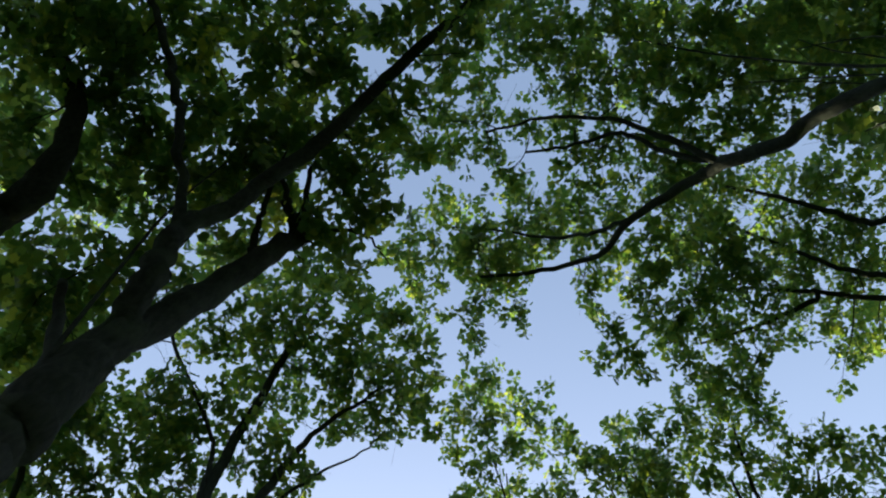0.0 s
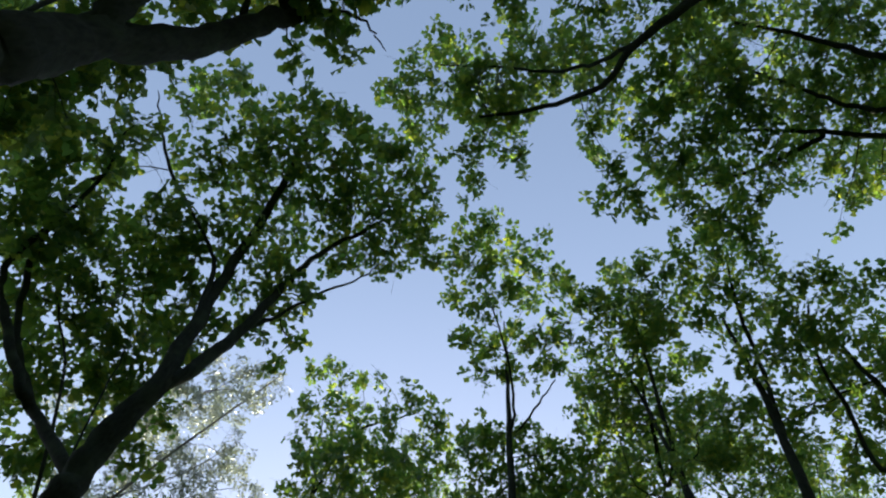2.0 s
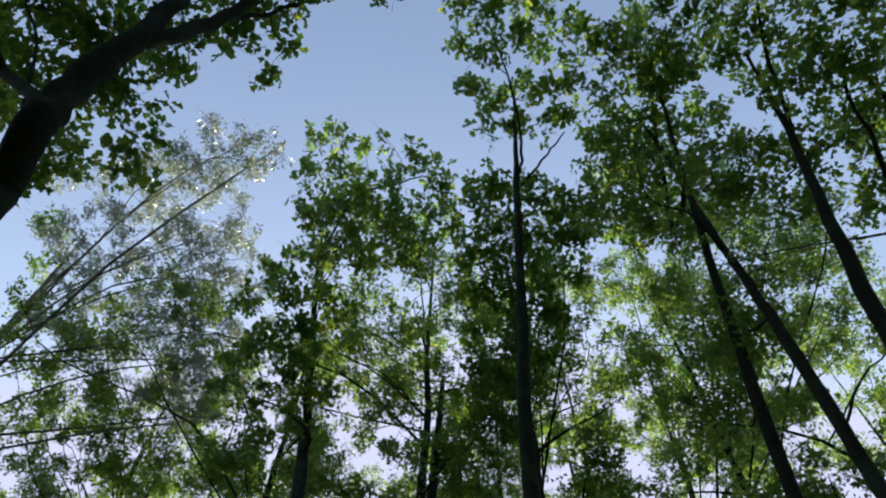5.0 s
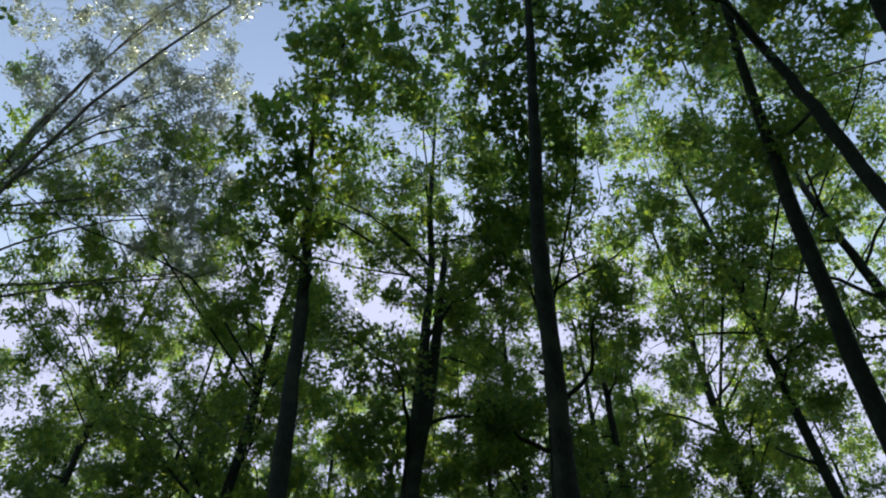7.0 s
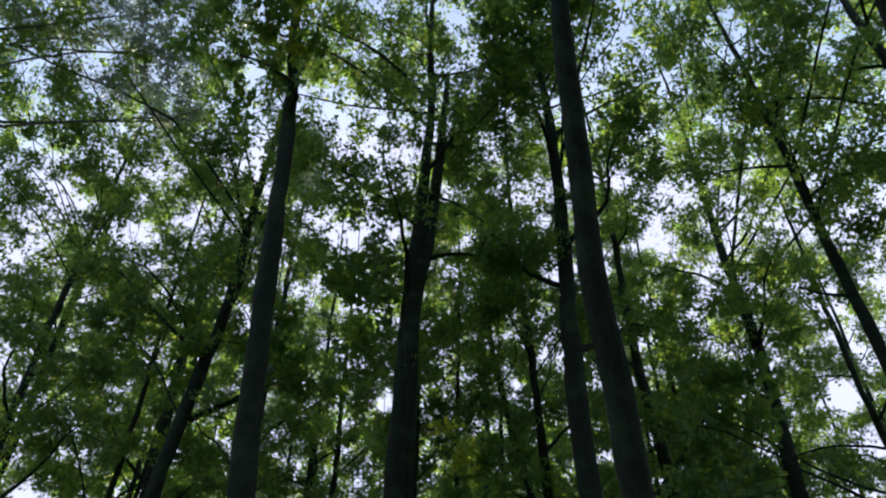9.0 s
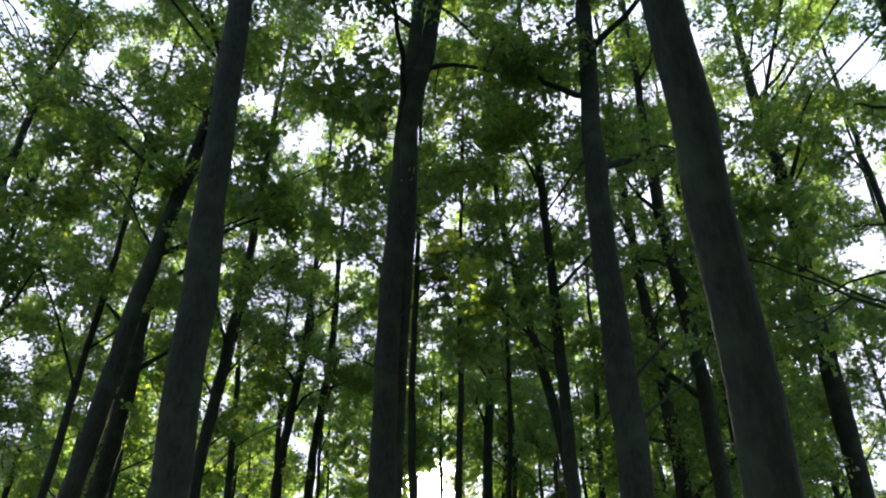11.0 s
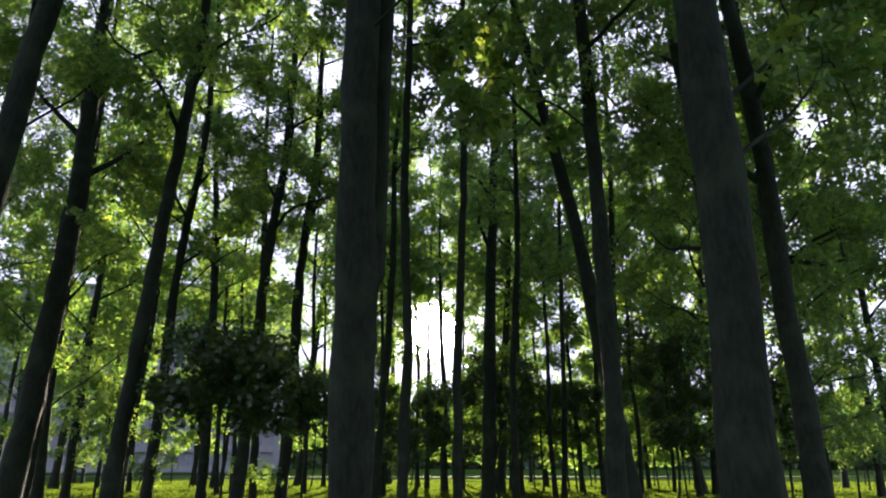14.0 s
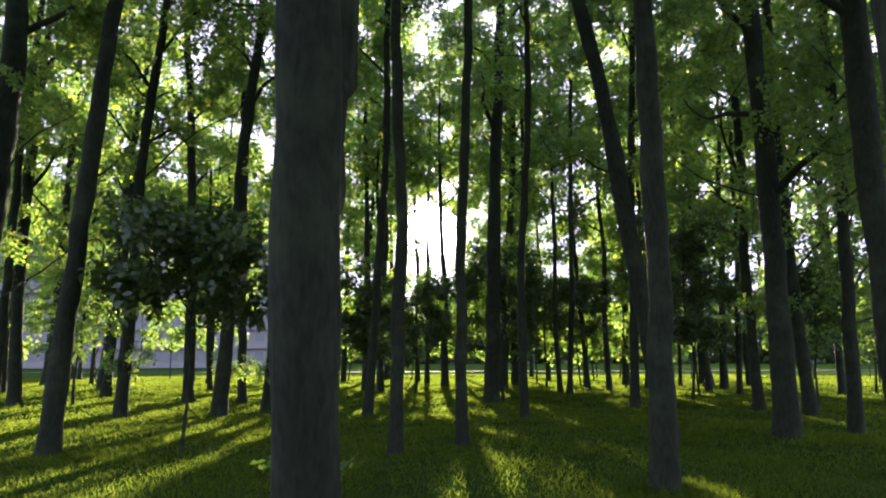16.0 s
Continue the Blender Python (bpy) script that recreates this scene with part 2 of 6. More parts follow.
def leaf_mesh(name, clumps, kind):
    """Leaves in rosettes, scattered with gaps through round clumps (x, y, z, radius)."""
    length, width, ros, fold, fill, mat = LEAVES[kind]
    rng = rng_leaf
    centres = []
    for x, y, z, r in tufts(clumps, kind):
        n = max(3, int(DENSITY * fill * math.pi * r * r / (ros * length * width * 0.33)))
        d = rng.normal(size=(n, 3))
        d /= np.linalg.norm(d, axis=1)[:, None]
        lump = 1 + 0.45 * np.sin(d[:, 0] * 3.1 + x * 5) * np.sin(d[:, 1] * 3.7 + y * 5) + 0.3 * np.sin(d[:, 2] * 5 + x * 9)
        d *= (r * 1.12 * lump * rng.uniform(0.15, 1, n) ** 0.5)[:, None] * np.array([1, 1, 0.8])
        centres.append(d + np.array([x, y, z]))
    c = np.concatenate(centres)
    n = len(c)
    # every rosette has an axis; its leaves fan out round that axis
    ax = rng.normal(size=(n, 3)) * 0.8 + np.array([0, 0, 0.5])
    ax /= np.linalg.norm(ax, axis=1)[:, None]
    across = np.cross(ax, rng.normal(size=(n, 3)))
    across /= np.linalg.norm(across, axis=1)[:, None] + 1e-9
    over = np.cross(ax, across)
    turn = (np.arange(ros) * 2 * math.pi / ros)[None, :] + rng.normal(size=(n, ros)) * (0.35 if fold else 0.8)
    d = np.cos(turn)[:, :, None] * across[:, None] + np.sin(turn)[:, :, None] * over[:, None] + rng.uniform(-0.5, 0.35, (n, ros, 1)) * ax[:, None]
    c, ax = np.repeat(c, ros, 0), np.repeat(ax, ros, 0)
    n = len(c)
    d = d.reshape(n, 3)
    d[:, 2] -= 0.18
    d /= np.linalg.norm(d, axis=1)[:, None]
    nrm = ax + rng.normal(size=(n, 3)) * 0.35
    side = np.cross(d, nrm)
    side /= np.linalg.norm(side, axis=1)[:, None] + 1e-9
    up = np.cross(side, d)
    s = rng.uniform(0.65, 1.2, n)[:, None]
    l, w = d * length * s, side * width * s * 0.5
    base = c + d * length * 0.12 + ax * (length * (0.15 if fold else 0.5) * rng.normal(size=n))[:, None]
    if fold:
        k = up * width * 0.22 * s                            # an oak leaf: lobes and notches, raised at the rim
        rim = ((0.36, 0.78, 0.5), (0.52, 0.4, 0.2), (0.76, 1.0, 0.8))
        right = [base + l * f + w * g + k * e for f, g, e in rim]
        left = [base + l * f - w * g + k * e for f, g, e in rim[::-1]]
        pts = np.stack([base] + right + [base + l] + left, 1)
        idx = np.arange(8)[None]
        m = 8
    elif fold is None:                                       # far off a leaf is a plain wedge
        pts = np.stack([base, base + l * 0.8 + w * 1.2, base + l * 0.9 - w], 1)
        idx = np.array([[0, 1, 2]])
        m = 3
    else:
        pts = np.stack([base, base + l * 0.6 + w, base + l, base + l * 0.6 - w], 1)
        idx = np.array([[0, 1, 2, 3]])
        m = 4
    verts = pts.reshape(-1, 3)
    corners = idx.shape[1]
    quads = (np.arange(n)[:, None, None] * m + idx[None]).reshape(-1, corners)
    me = bpy.data.meshes.new(name)
    me.vertices.add(len(verts))
    me.vertices.foreach_set("co", verts.astype(np.float32).ravel())
    me.loops.add(quads.size)
    me.loops.foreach_set("vertex_index", quads.astype(np.int32).ravel())
    me.polygons.add(len(quads))
    me.polygons.foreach_set("loop_start", np.arange(0, quads.size, corners, dtype=np.int32))
    me.update(calc_edges=True)
    return me, mat


crowns = {}      # tree -> {kind: clumps}
stems = {}       # tree -> smooth rows of its trunk
boughs = {}      # tree -> rows of its limbs so far
brush = {}       # tree -> vertices and faces of its twigs
rng_wood = np.random.RandomState(5)


def trunk(place, offsets, heights, label, group, category="oak"):
    """A tree with its stem: offsets (dx, dy, radius) at the heights given."""
    x, y = place
    tree = new("oak_tree" if category == "oak" else category + "_tree")
    tree.location = (x, y, 0)
    tagged(tree, label, "tree", group)
    rows = [(o[0], o[1], h, o[2]) for o, h in zip(offsets, heights)]
    fine = np.array(smooth_path(rows, 7 if abs(x) < 16 and -2 < y < 46 else 3))
    z = fine[:, 2]
    fine[:, 3] *= 1 + 0.28 * np.exp(-z / 0.2)           # root flare
    fine[:, 3] *= 1 + 0.045 * np.sin(z * 1.7 + x * 3) + 0.03 * np.sin(z * 4.1 + y * 5)      # swellings
    fine[:, :2] += rng_wood.normal(size=(len(fine), 2)) * 0.014 * np.minimum(1, z / 2)[:, None]
    low = fine[0].copy()
    low[2] = -0.25
    low[3] *= 1.15
    verts, faces = [], []
    tube(verts, faces, [low.tolist()] + fine.tolist(), 14 if abs(x) < 16 and -2 < y < 46 else 8, 0.055, rng_wood)
    part("trunk", mesh_of("trunk", verts, faces), PALE_BARK if category == "elm" else BARK, tree)
    world_rows = fine.copy()
    world_rows[:, 0] += x
    world_rows[:, 1] += y
    stems[tree.name] = world_rows
    crowns[tree.name] = {}
    return tree


def sprays(tree, clumps, kind="oak"):
    """Limbs from the stem out to clumps of leaves, five or six clumps to a limb."""
    stem = stems[tree.name]
    for k in range(0, len(clumps), 6):
        group = np.array(clumps[k:k + 6])
        end = group[np.argmax(np.hypot(group[:, 0] - stem[-1, 0], group[:, 1] - stem[-1, 1])), :3]
        mid = group[:, :3].mean(0)
        out = math.hypot(mid[0] - stem[-1, 0], mid[1] - stem[-1, 1])
        a = stem[np.argmin(abs(stem[:, 2] - max(0.55 * mid[2], mid[2] - rng_wood.uniform(0.35, 1.0) * out)))]
        w = max(0.016, min(a[3] * 0.6, 0.014 + 0.005 * out))
        bow = (a[:3] + mid) / 2 + np.array([0, 0, 0.08 * out]) + rng_wood.normal(size=3) * 0.07 * out
        limb(tree, [(*a[:3], w), (*bow, w * 0.75), (*mid, w * 0.5), (*end, w * 0.25)], [tuple(q) for q in group], kind, {"mid": 1, "far": 0, "sprig": 1, "bush": 2}.get(kind, 4))


def limb(tree, path, clumps, kind="oak", twigs=5):
    """A limb through path (x, y, z, radius), joined to the stem, with twigs to its clumps of leaves (x, y, z, radius)."""
    stem = stems[tree.name]
    o = np.array(tree.location)
    first = np.array(path[0])
    low = stem[stem[:, 2] <= first[2] + 0.05]
    low = low if len(low) else stem[:1]
    if tree.name in boughs:                                  # a limb may spring from an earlier limb
        low = np.vstack([low, boughs[tree.name]])
    cost = np.linalg.norm(low[:, :3] - first[:3], axis=1)
    j = low[np.argmin(cost)]
    rows = [tuple(q) for q in path]
    if np.linalg.norm(j[:3] - first[:3]) > 0.12 and np.min(cost) < 9:
        rows = [(j[0], j[1], j[2], min(j[3], first[3] * 1.15))] + rows
    fine = np.array(smooth_path(rows, {"oak": 5, "near": 5, "far": 2, "back": 2}.get(kind, 3)))
    fine[1:-1, :3] += rng_wood.normal(size=(len(fine) - 2, 3)) * 0.018
    boughs[tree.name] = np.vstack([boughs[tree.name], fine]) if tree.name in boughs else fine
    wood = np.vstack([boughs[tree.name], stem[len(stem) // 3:]])
    verts, faces = [], []
    tube(verts, faces, (fine - np.array([*o, 0])).tolist(), 9 if kind in ("oak", "near") else 5, 0.05, rng_wood)
    part("limb", mesh_of("limb", verts, faces), BARK if kind != "pale" else PALE_BARK, tree)
    verts, faces = brush.setdefault(tree.name, ([], []))
    near = [np.linalg.norm(wood[:, :3] - np.array(q[:3]), axis=1).min() for q in clumps]
    for k in np.argsort(near):                               # each twig springs from the nearest wood already there
        x, y, z, r = clumps[k]
        c = np.array([x, y, z])
        a = wood[np.argmin(np.linalg.norm(wood[:, :3] - c, axis=1) + 1.0 * np.maximum(0, wood[:, 2] - z + 0.2 * r))]
        far = np.linalg.norm(c - a[:3])
        w = max(0.006, min(a[3] * 0.6, 0.009 + 0.006 * far))
        mid = (a[:3] + c) / 2 + rng_wood.normal(size=3) * 0.13 * far + np.array([0, 0, -0.05 * far])
        end = c + rng_wood.normal(size=3) * 0.25 * r
        tw = np.array(smooth_path([(*a[:3], w), (*mid, w * 0.75), (*end, w * 0.45)], 3 if kind in ("oak", "near") else 2))
        wood = np.vstack([wood, tw[1:]])
        tube(verts, faces, (tw - np.array([*o, 0])).tolist(), 4 if kind in ("oak", "near") else 3, cap=False)
        for _ in range(twigs):
            s = tw[rng_wood.randint(1, len(tw))]
            q = c + rng_wood.normal(size=3) * r * 0.6
            b = (s[:3] + q) / 2 + rng_wood.normal(size=3) * 0.08
            tube(verts, faces, [tuple(s[:3] - o) + (w * 0.4,), tuple(b - o) + (w * 0.3,), tuple(q - o) + (0.003,)], 3, cap=False)
    crowns[tree.name].setdefault(kind, []).extend(clumps)
    return tree


def finish_crowns():
    """Turns the gathered clumps of every tree into its crown of leaves."""
    for name, kinds in crowns.items():
        tree = bpy.data.objects[name]
        for kind, clumps in kinds.items():
            o = tree.location
            me, mat = leaf_mesh("crown", [(x - o[0], y - o[1], z, r) for x, y, z, r in clumps], kind)
            tagged(part("crown", me, mat, tree), kind="stuff")
        if name in brush:
            tagged(part("brushwood", mesh_of("brushwood", *brush[name]), PALE_BARK if "pale" in kinds else BARK, tree), kind="stuff")


def in_sun_lane(x, y, z):
    """The gap in the leaves through which the low sun shines along the path."""
    d = y - 13
    return d > 8 and ((x + 0.2 + 0.019 * d) / (0.45 + 0.02 * d)) ** 2 + ((z - 1.6 - 0.192 * d) / (0.6 + 0.02 * d)) ** 2 < 1


def oak(x, y, lean, bend, girth, height, low, spread, kind="mid", seed=1, label="oak tree with a bare lower stem and leafy crown", limbs=12, dense=1.0, group="oaks"):
    """A whole oak: stem with lean (per metre) and bend, limbs all round from height low, clumps on their outer halves."""
    rng = np.random.RandomState(seed)
    hs = np.linspace(0, height, 8)
    off = [(lean[0] * min(h, 14) + bend * min(h, 14) ** 2 / 20 + rng.normal() * 0.05 * (h > 0.1), lean[1] * min(h, 14) + rng.normal() * 0.05 * (h > 0.1),
            girth / 2 * max(0.08, 1 - 0.9 * (h / height) ** 1.2)) for h in hs]
    tree = trunk((x, y), off, list(hs), label, group)
    stem = stems[tree.name]
    turn = rng.uniform(0, 6.28)
    for i in range(limbs):
        f = (i + 0.5) / limbs
        z0 = low + (height - low) * 0.8 * f
        a = stem[np.argmin(abs(stem[:, 2] - z0))]
        turn += 2.4 + rng.normal() * 0.3
        reach = spread * rng.uniform(0.65, 1.1) * (1 - 0.6 * max(0, f - 0.35))
        rise = reach * rng.uniform(0.45, 1.0)
        way = np.array([math.cos(turn), math.sin(turn), 0])
        w = max(0.012, a[3] * 0.45)
        path = [(*a[:3], w)]
        for s in (0.4, 0.75, 1.0):
            q = a[:3] + way * reach * s + np.array([0, 0, rise * s ** 0.8]) + rng.normal(size=3) * 0.15
            path.append((*q, w * (1 - 0.8 * s)))
        cl = []
        for s in (0.45, 0.6, 0.75, 0.88, 1.0, 1.0):
            q = a[:3] + way * reach * s + np.array([0, 0, rise * s ** 0.8]) + rng.normal(size=3) * reach * 0.22
            if not in_sun_lane(*q):
                cl.append((*q, rng.uniform(0.45, 0.85) * (0.6 + spread / 6) * dense))
        if not cl:
            continue
        limb(tree, path, cl, kind, {"oak": 4, "mid": 1}.get(kind, 0))
    return tree


# ---- ground ----
def ground_height(x, y):
    return 0.05 * np.sin(x * 0.31 + 1) * np.sin(y * 0.27) + 0.03 * np.sin(x * 0.9 + y * 0.5)


def ground():
    xs = np.concatenate([[-1500, -600, -250, -120], np.linspace(-60, 60, 81), [120, 250, 600, 1500]])
    ys = np.concatenate([[-1500, -500, -150, -60], np.linspace(-20, 110, 88), [140, 200, 400, 900, 2500]])
    X, Y = np.meshgrid(xs, ys)
    near = np.clip((70 - np.hypot(X, Y - 40)) / 20, 0, 1)
    Z = ground_height(X, Y) * near
    v = np.stack([X, Y, Z], -1).reshape(-1, 3).tolist()
    nx = len(xs)
    f = [(j * nx + i, j * nx + i + 1, (j + 1) * nx + i + 1, (j + 1) * nx + i) for j in range(len(ys) - 1) for i in range(nx - 1)]
    ob = new("ground", mesh_of("ground", v, f))
    ob.data.materials.append(SOIL)
    tagged(ob, "flat woodland lawn of short green grass and moss", "ground", kind="structure")


ground()

# ---- the upper canopy over the first half of the walk ----
# the oak beside the start of the walk
oak_start = trunk((-2.51, 1.69), [(0.0, 0.0, 0.23), (0.02, -0.02, 0.205), (0.04, -0.04, 0.2)], [0, 3, 5.4], 'tall oak tree with dark furrowed bark and leaning forked stems', 'oaks')
limb(oak_start, [(-2.46, 1.64, 5.84, 0.2), (-2.56, 1.61, 6.45, 0.2), (-2.59, 1.59, 7.17, 0.17), (-2.59, 1.63, 8.27, 0.17), (-2.44, 1.58, 9.5, 0.16), (-2.09, 1.36, 10.75, 0.14), (-1.94, 1.28, 11.27, 0.1), (-2.18, 1.05, 11.71, 0.07), (-2.57, 0.72, 12.17, 0.04)],
     [(-2.89, 1.51, 11.43, 0.36), (-2.35, 0.66, 11.94, 0.37), (-1.68, 0.97, 11.01, 0.3), (-1.44, 1.48, 11.3, 0.28), (-1.1, 0.99, 11.19, 0.31), (-0.94, 0.53, 11.19, 0.31), (-1.42, 0.38, 11.33, 0.39), (-1.93, 0, 11.59, 0.4), (-2.5, 0.01, 11.65, 0.4), (-3.11, 0.41, 11.76, 0.45), (-1.3, 1.73, 11.4, 0.2), (-1.02, -0.17, 12.02, 0.37), (-0.64, 0.99, 11.25, 0.19), (-2.05, 1.84, 11.94, 0.21)], kind='near')
limb(oak_start, [(-2.59, 1.55, 7.17, 0.12), (-2.58, 1.16, 7.94, 0.13), (-2.62, 0.89, 8.6, 0.11), (-2.38, 0.73, 9.43, 0.1), (-1.95, 0.34, 10.3, 0.1), (-1.39, -0.22, 11.2, 0.1), (-0.69, -1.06, 12.14, 0.09), (0.14, -1.89, 12.98, 0.09), (0.9, -2.62, 13.81, 0.08)],
     [(-3.5, -0.42, 12.56, 0.48), (-2.73, -0.64, 12.02, 0.45), (-2.32, -0.78, 12.78, 0.44), (-1.68, -1.03, 12.66, 0.43), (-1.24, -0.6, 12.57, 0.39), (-1.92, -1.35, 12.56, 0.43), (-2.55, -1.32, 12.38, 0.42), (-1.46, -1.84, 13.05, 0.44), (-0.72, -1.69, 12.57, 0.43), (-2.07, -1.92, 12.56, 0.47), (-2.97, -2.01, 13.08, 0.49), (-0.22, -2, 12.94, 0.4), (-0.53, -0.58, 12.16, 0.33), (-0.04, -1.13, 12.78, 0.35), (0.3, -1.5, 12.37, 0.33), (-0.76, -0.1, 13, 0.32), (-3.71, -1.8, 13.38, 0.46), (-0.38, 0.17, 12.55, 0.26), (0.51, -2.18, 13.42, 0.37), (-1.18, 0.24, 11.95, 0.25)], kind='near')
limb(oak_start, [(-2.63, 0.91, 8.59, 0.07), (-2.79, 0.49, 9.27, 0.06), (-3.05, -0.12, 9.97, 0.06), (-3.33, -0.62, 10.66, 0.06), (-3.7, -1.18, 11.36, 0.06), (-4.16, -1.98, 12.09, 0.05), (-4.5, -2.56, 12.59, 0.04)],
     [(-4.61, -1.57, 12.51, 0.47), (-4.62, -0.92, 12.63, 0.48), (-4.76, -0.47, 11.96, 0.45), (-4.41, -0.15, 12.22, 0.46), (-4.03, -1.48, 12.97, 0.44), (-3.76, -1.04, 12.91, 0.4), (-4.66, -1.24, 11.85, 0.4), (-4.54, 0.18, 11.74, 0.4), (-3.96, 0.48, 11.47, 0.35), (-3.61, 0.09, 12.08, 0.42), (-4.58, 0.64, 11.41, 0.31), (-5.21, 0.19, 12.09, 0.33), (-3.54, 0.86, 12.26, 0.34), (-4.26, 1.06, 11.7, 0.33), (-5.21, -1.94, 12.74, 0.43), (-4.04, -1.92, 12.62, 0.38)], kind='near')
limb(oak_start, [(-2.52, 1.62, 6.25, 0.11), (-3.14, 1.76, 7.24, 0.08), (-4.24, 1.92, 9.24, 0.07), (-4.63, 1.72, 10.09, 0.06)],
     [(-5.71, 2.69, 10.91, 0.39), (-4.89, 2.32, 10.45, 0.36), (-4.72, 2.07, 11.01, 0.39), (-5.15, 1.86, 10.73, 0.37), (-4.4, 1.56, 10.76, 0.33), (-5.01, 2.01, 10.1, 0.31), (-5.88, 1.93, 11.04, 0.35), (-4.32, 2.48, 9.77, 0.24), (-5.25, 2.71, 10.03, 0.28), (-3.88, 1.93, 10.38, 0.29), (-3.4, 1.87, 10.8, 0.23), (-3.69, 1.52, 10.15, 0.24)], kind='near')
# short prongs and thin twigs where the lower stem ends
limb(oak_start, [(-2.0, 1.35, 11.1, 0.075), (-2.08, 1.05, 11.25, 0.055), (-2.18, 0.76, 11.45, 0.045), (-2.36, 0.3, 11.75, 0.025)], [(-2.4, 0.25, 11.8, 0.2)], kind='near', twigs=2)
limb(oak_start, [(-2.5, 1.45, 10.75, 0.06), (-2.45, 1.1, 11.0, 0.045), (-2.38, 0.7, 11.25, 0.035), (-2.2, 0.15, 11.6, 0.018)], [(-2.15, 0.05, 11.65, 0.18)], kind='near', twigs=2)
limb(oak_start, [(-2.0, 1.32, 11.1, 0.07), (-1.93, 0.95, 11.3, 0.05), (-1.86, 0.4, 11.6, 0.035), (-1.6, -0.1, 11.95, 0.015)], [(-1.55, -0.2, 12.0, 0.22)], kind='near', twigs=3)
limb(oak_start, [(-1.97, 1.4, 11.15, 0.06), (-1.5, 1.22, 11.3, 0.032), (-1.12, 1.28, 11.4, 0.022), (-0.9, 1.52, 11.46, 0.014), (-0.74, 1.74, 11.5, 0.007)], [(-1.2, 0.75, 11.5, 0.16)], kind='near', twigs=4)
# a stem that leans over the path behind the first oak
oak_behind = trunk((-6.3, 2.3), [(0.0, 0.0, 0.26), (0.25, -0.02, 0.2), (0.6, -0.05, 0.17), (0.9, -0.1, 0.15)], [0, 3, 6, 7.6], 'oak tree with a thick dark leaning stem', 'oaks')
limb(oak_behind, [(-5.1, 1.04, 9.18, 0.19), (-4.87, 0.75, 9.63, 0.19), (-4.76, 0.48, 10.08, 0.19), (-4.8, -0.02, 10.77, 0.15), (-5.02, -0.59, 11.47, 0.13), (-5.56, -1.2, 12.17, 0.11), (-6.34, -1.96, 12.9, 0.1), (-6.98, -2.8, 13.65, 0.07)],
     [(-5.87, -0.13, 11.46, 0.39), (-6.28, -0.72, 12.35, 0.42), (-5.48, -1.21, 11.62, 0.39), (-5.65, -1.74, 12.57, 0.42), (-6.16, -1.49, 12, 0.4), (-5.03, -1.52, 12.16, 0.41), (-6.03, 0.27, 12.06, 0.33), (-6.17, 0.43, 11.73, 0.32), (-4.99, -0.68, 11.64, 0.31), (-4.99, 0.63, 11.3, 0.27), (-5.53, 1.46, 11.04, 0.23), (-6.25, 1.75, 11.79, 0.29), (-5.31, 1.45, 11.48, 0.2), (-4.52, -1.66, 11.63, 0.35), (-6.38, -2.23, 12.6, 0.42), (-5.22, -2.15, 11.85, 0.39)], kind='near')
# the oak whose long limbs reach in from beside the path
oak_limbs = trunk((7.6, -0.8), [(0.0, 0.0, 0.25), (0.05, 0.0, 0.22), (0.0, 0.02, 0.19), (-0.3, 0.0, 0.16)], [0, 3, 7, 9.4], 'oak tree with long limbs spreading over the path', 'oaks')
limb(oak_limbs, [(6.19, -0.97, 10.9, 0.12), (6.07, -0.81, 11.49, 0.12), (5.83, -0.47, 12.65, 0.13), (5.62, 0, 13.38, 0.13), (5.18, 0.37, 14.54, 0.13), (4.87, 0.79, 15.49, 0.11), (4.14, 1.6, 16.57, 0.09), (3.64, 2.56, 17.43, 0.07), (2.51, 3.15, 18.56, 0.06), (1.01, 3.49, 19.31, 0.04)],
     [(-0.02, 1.75, 20.86, 0.69), (-0.59, 2.58, 19.66, 0.58), (-0.61, 3.93, 20.05, 0.69), (0.7, 2.41, 19.22, 0.78), (1.7, 2.41, 19.33, 0.78), (2.67, 2.44, 20.14, 0.67), (0.88, 3.44, 19.72, 0.67), (1.76, 3.41, 19.54, 0.59), (0.73, 4.38, 19.09, 0.47), (0.9, 5.16, 19.33, 0.39), (1.91, 4.4, 19.26, 0.41), (1.51, 4.04, 19.87, 0.42), (2.08, 4.7, 19.3, 0.24), (3.26, 2.29, 20.16, 0.67), (-0.3, 4.75, 19.5, 0.33), (1.38, 3.07, 20.6, 0.7), (0.29, 3.2, 20.28, 0.61), (-0.89, 3.29, 19.57, 0.44), (2.29, 3.19, 20.37, 0.54), (0.62, 5.81, 19.46, 0.18), (-1.29, 2.83, 19.11, 0.31), (-1.52, 3.2, 20.11, 0.18)])
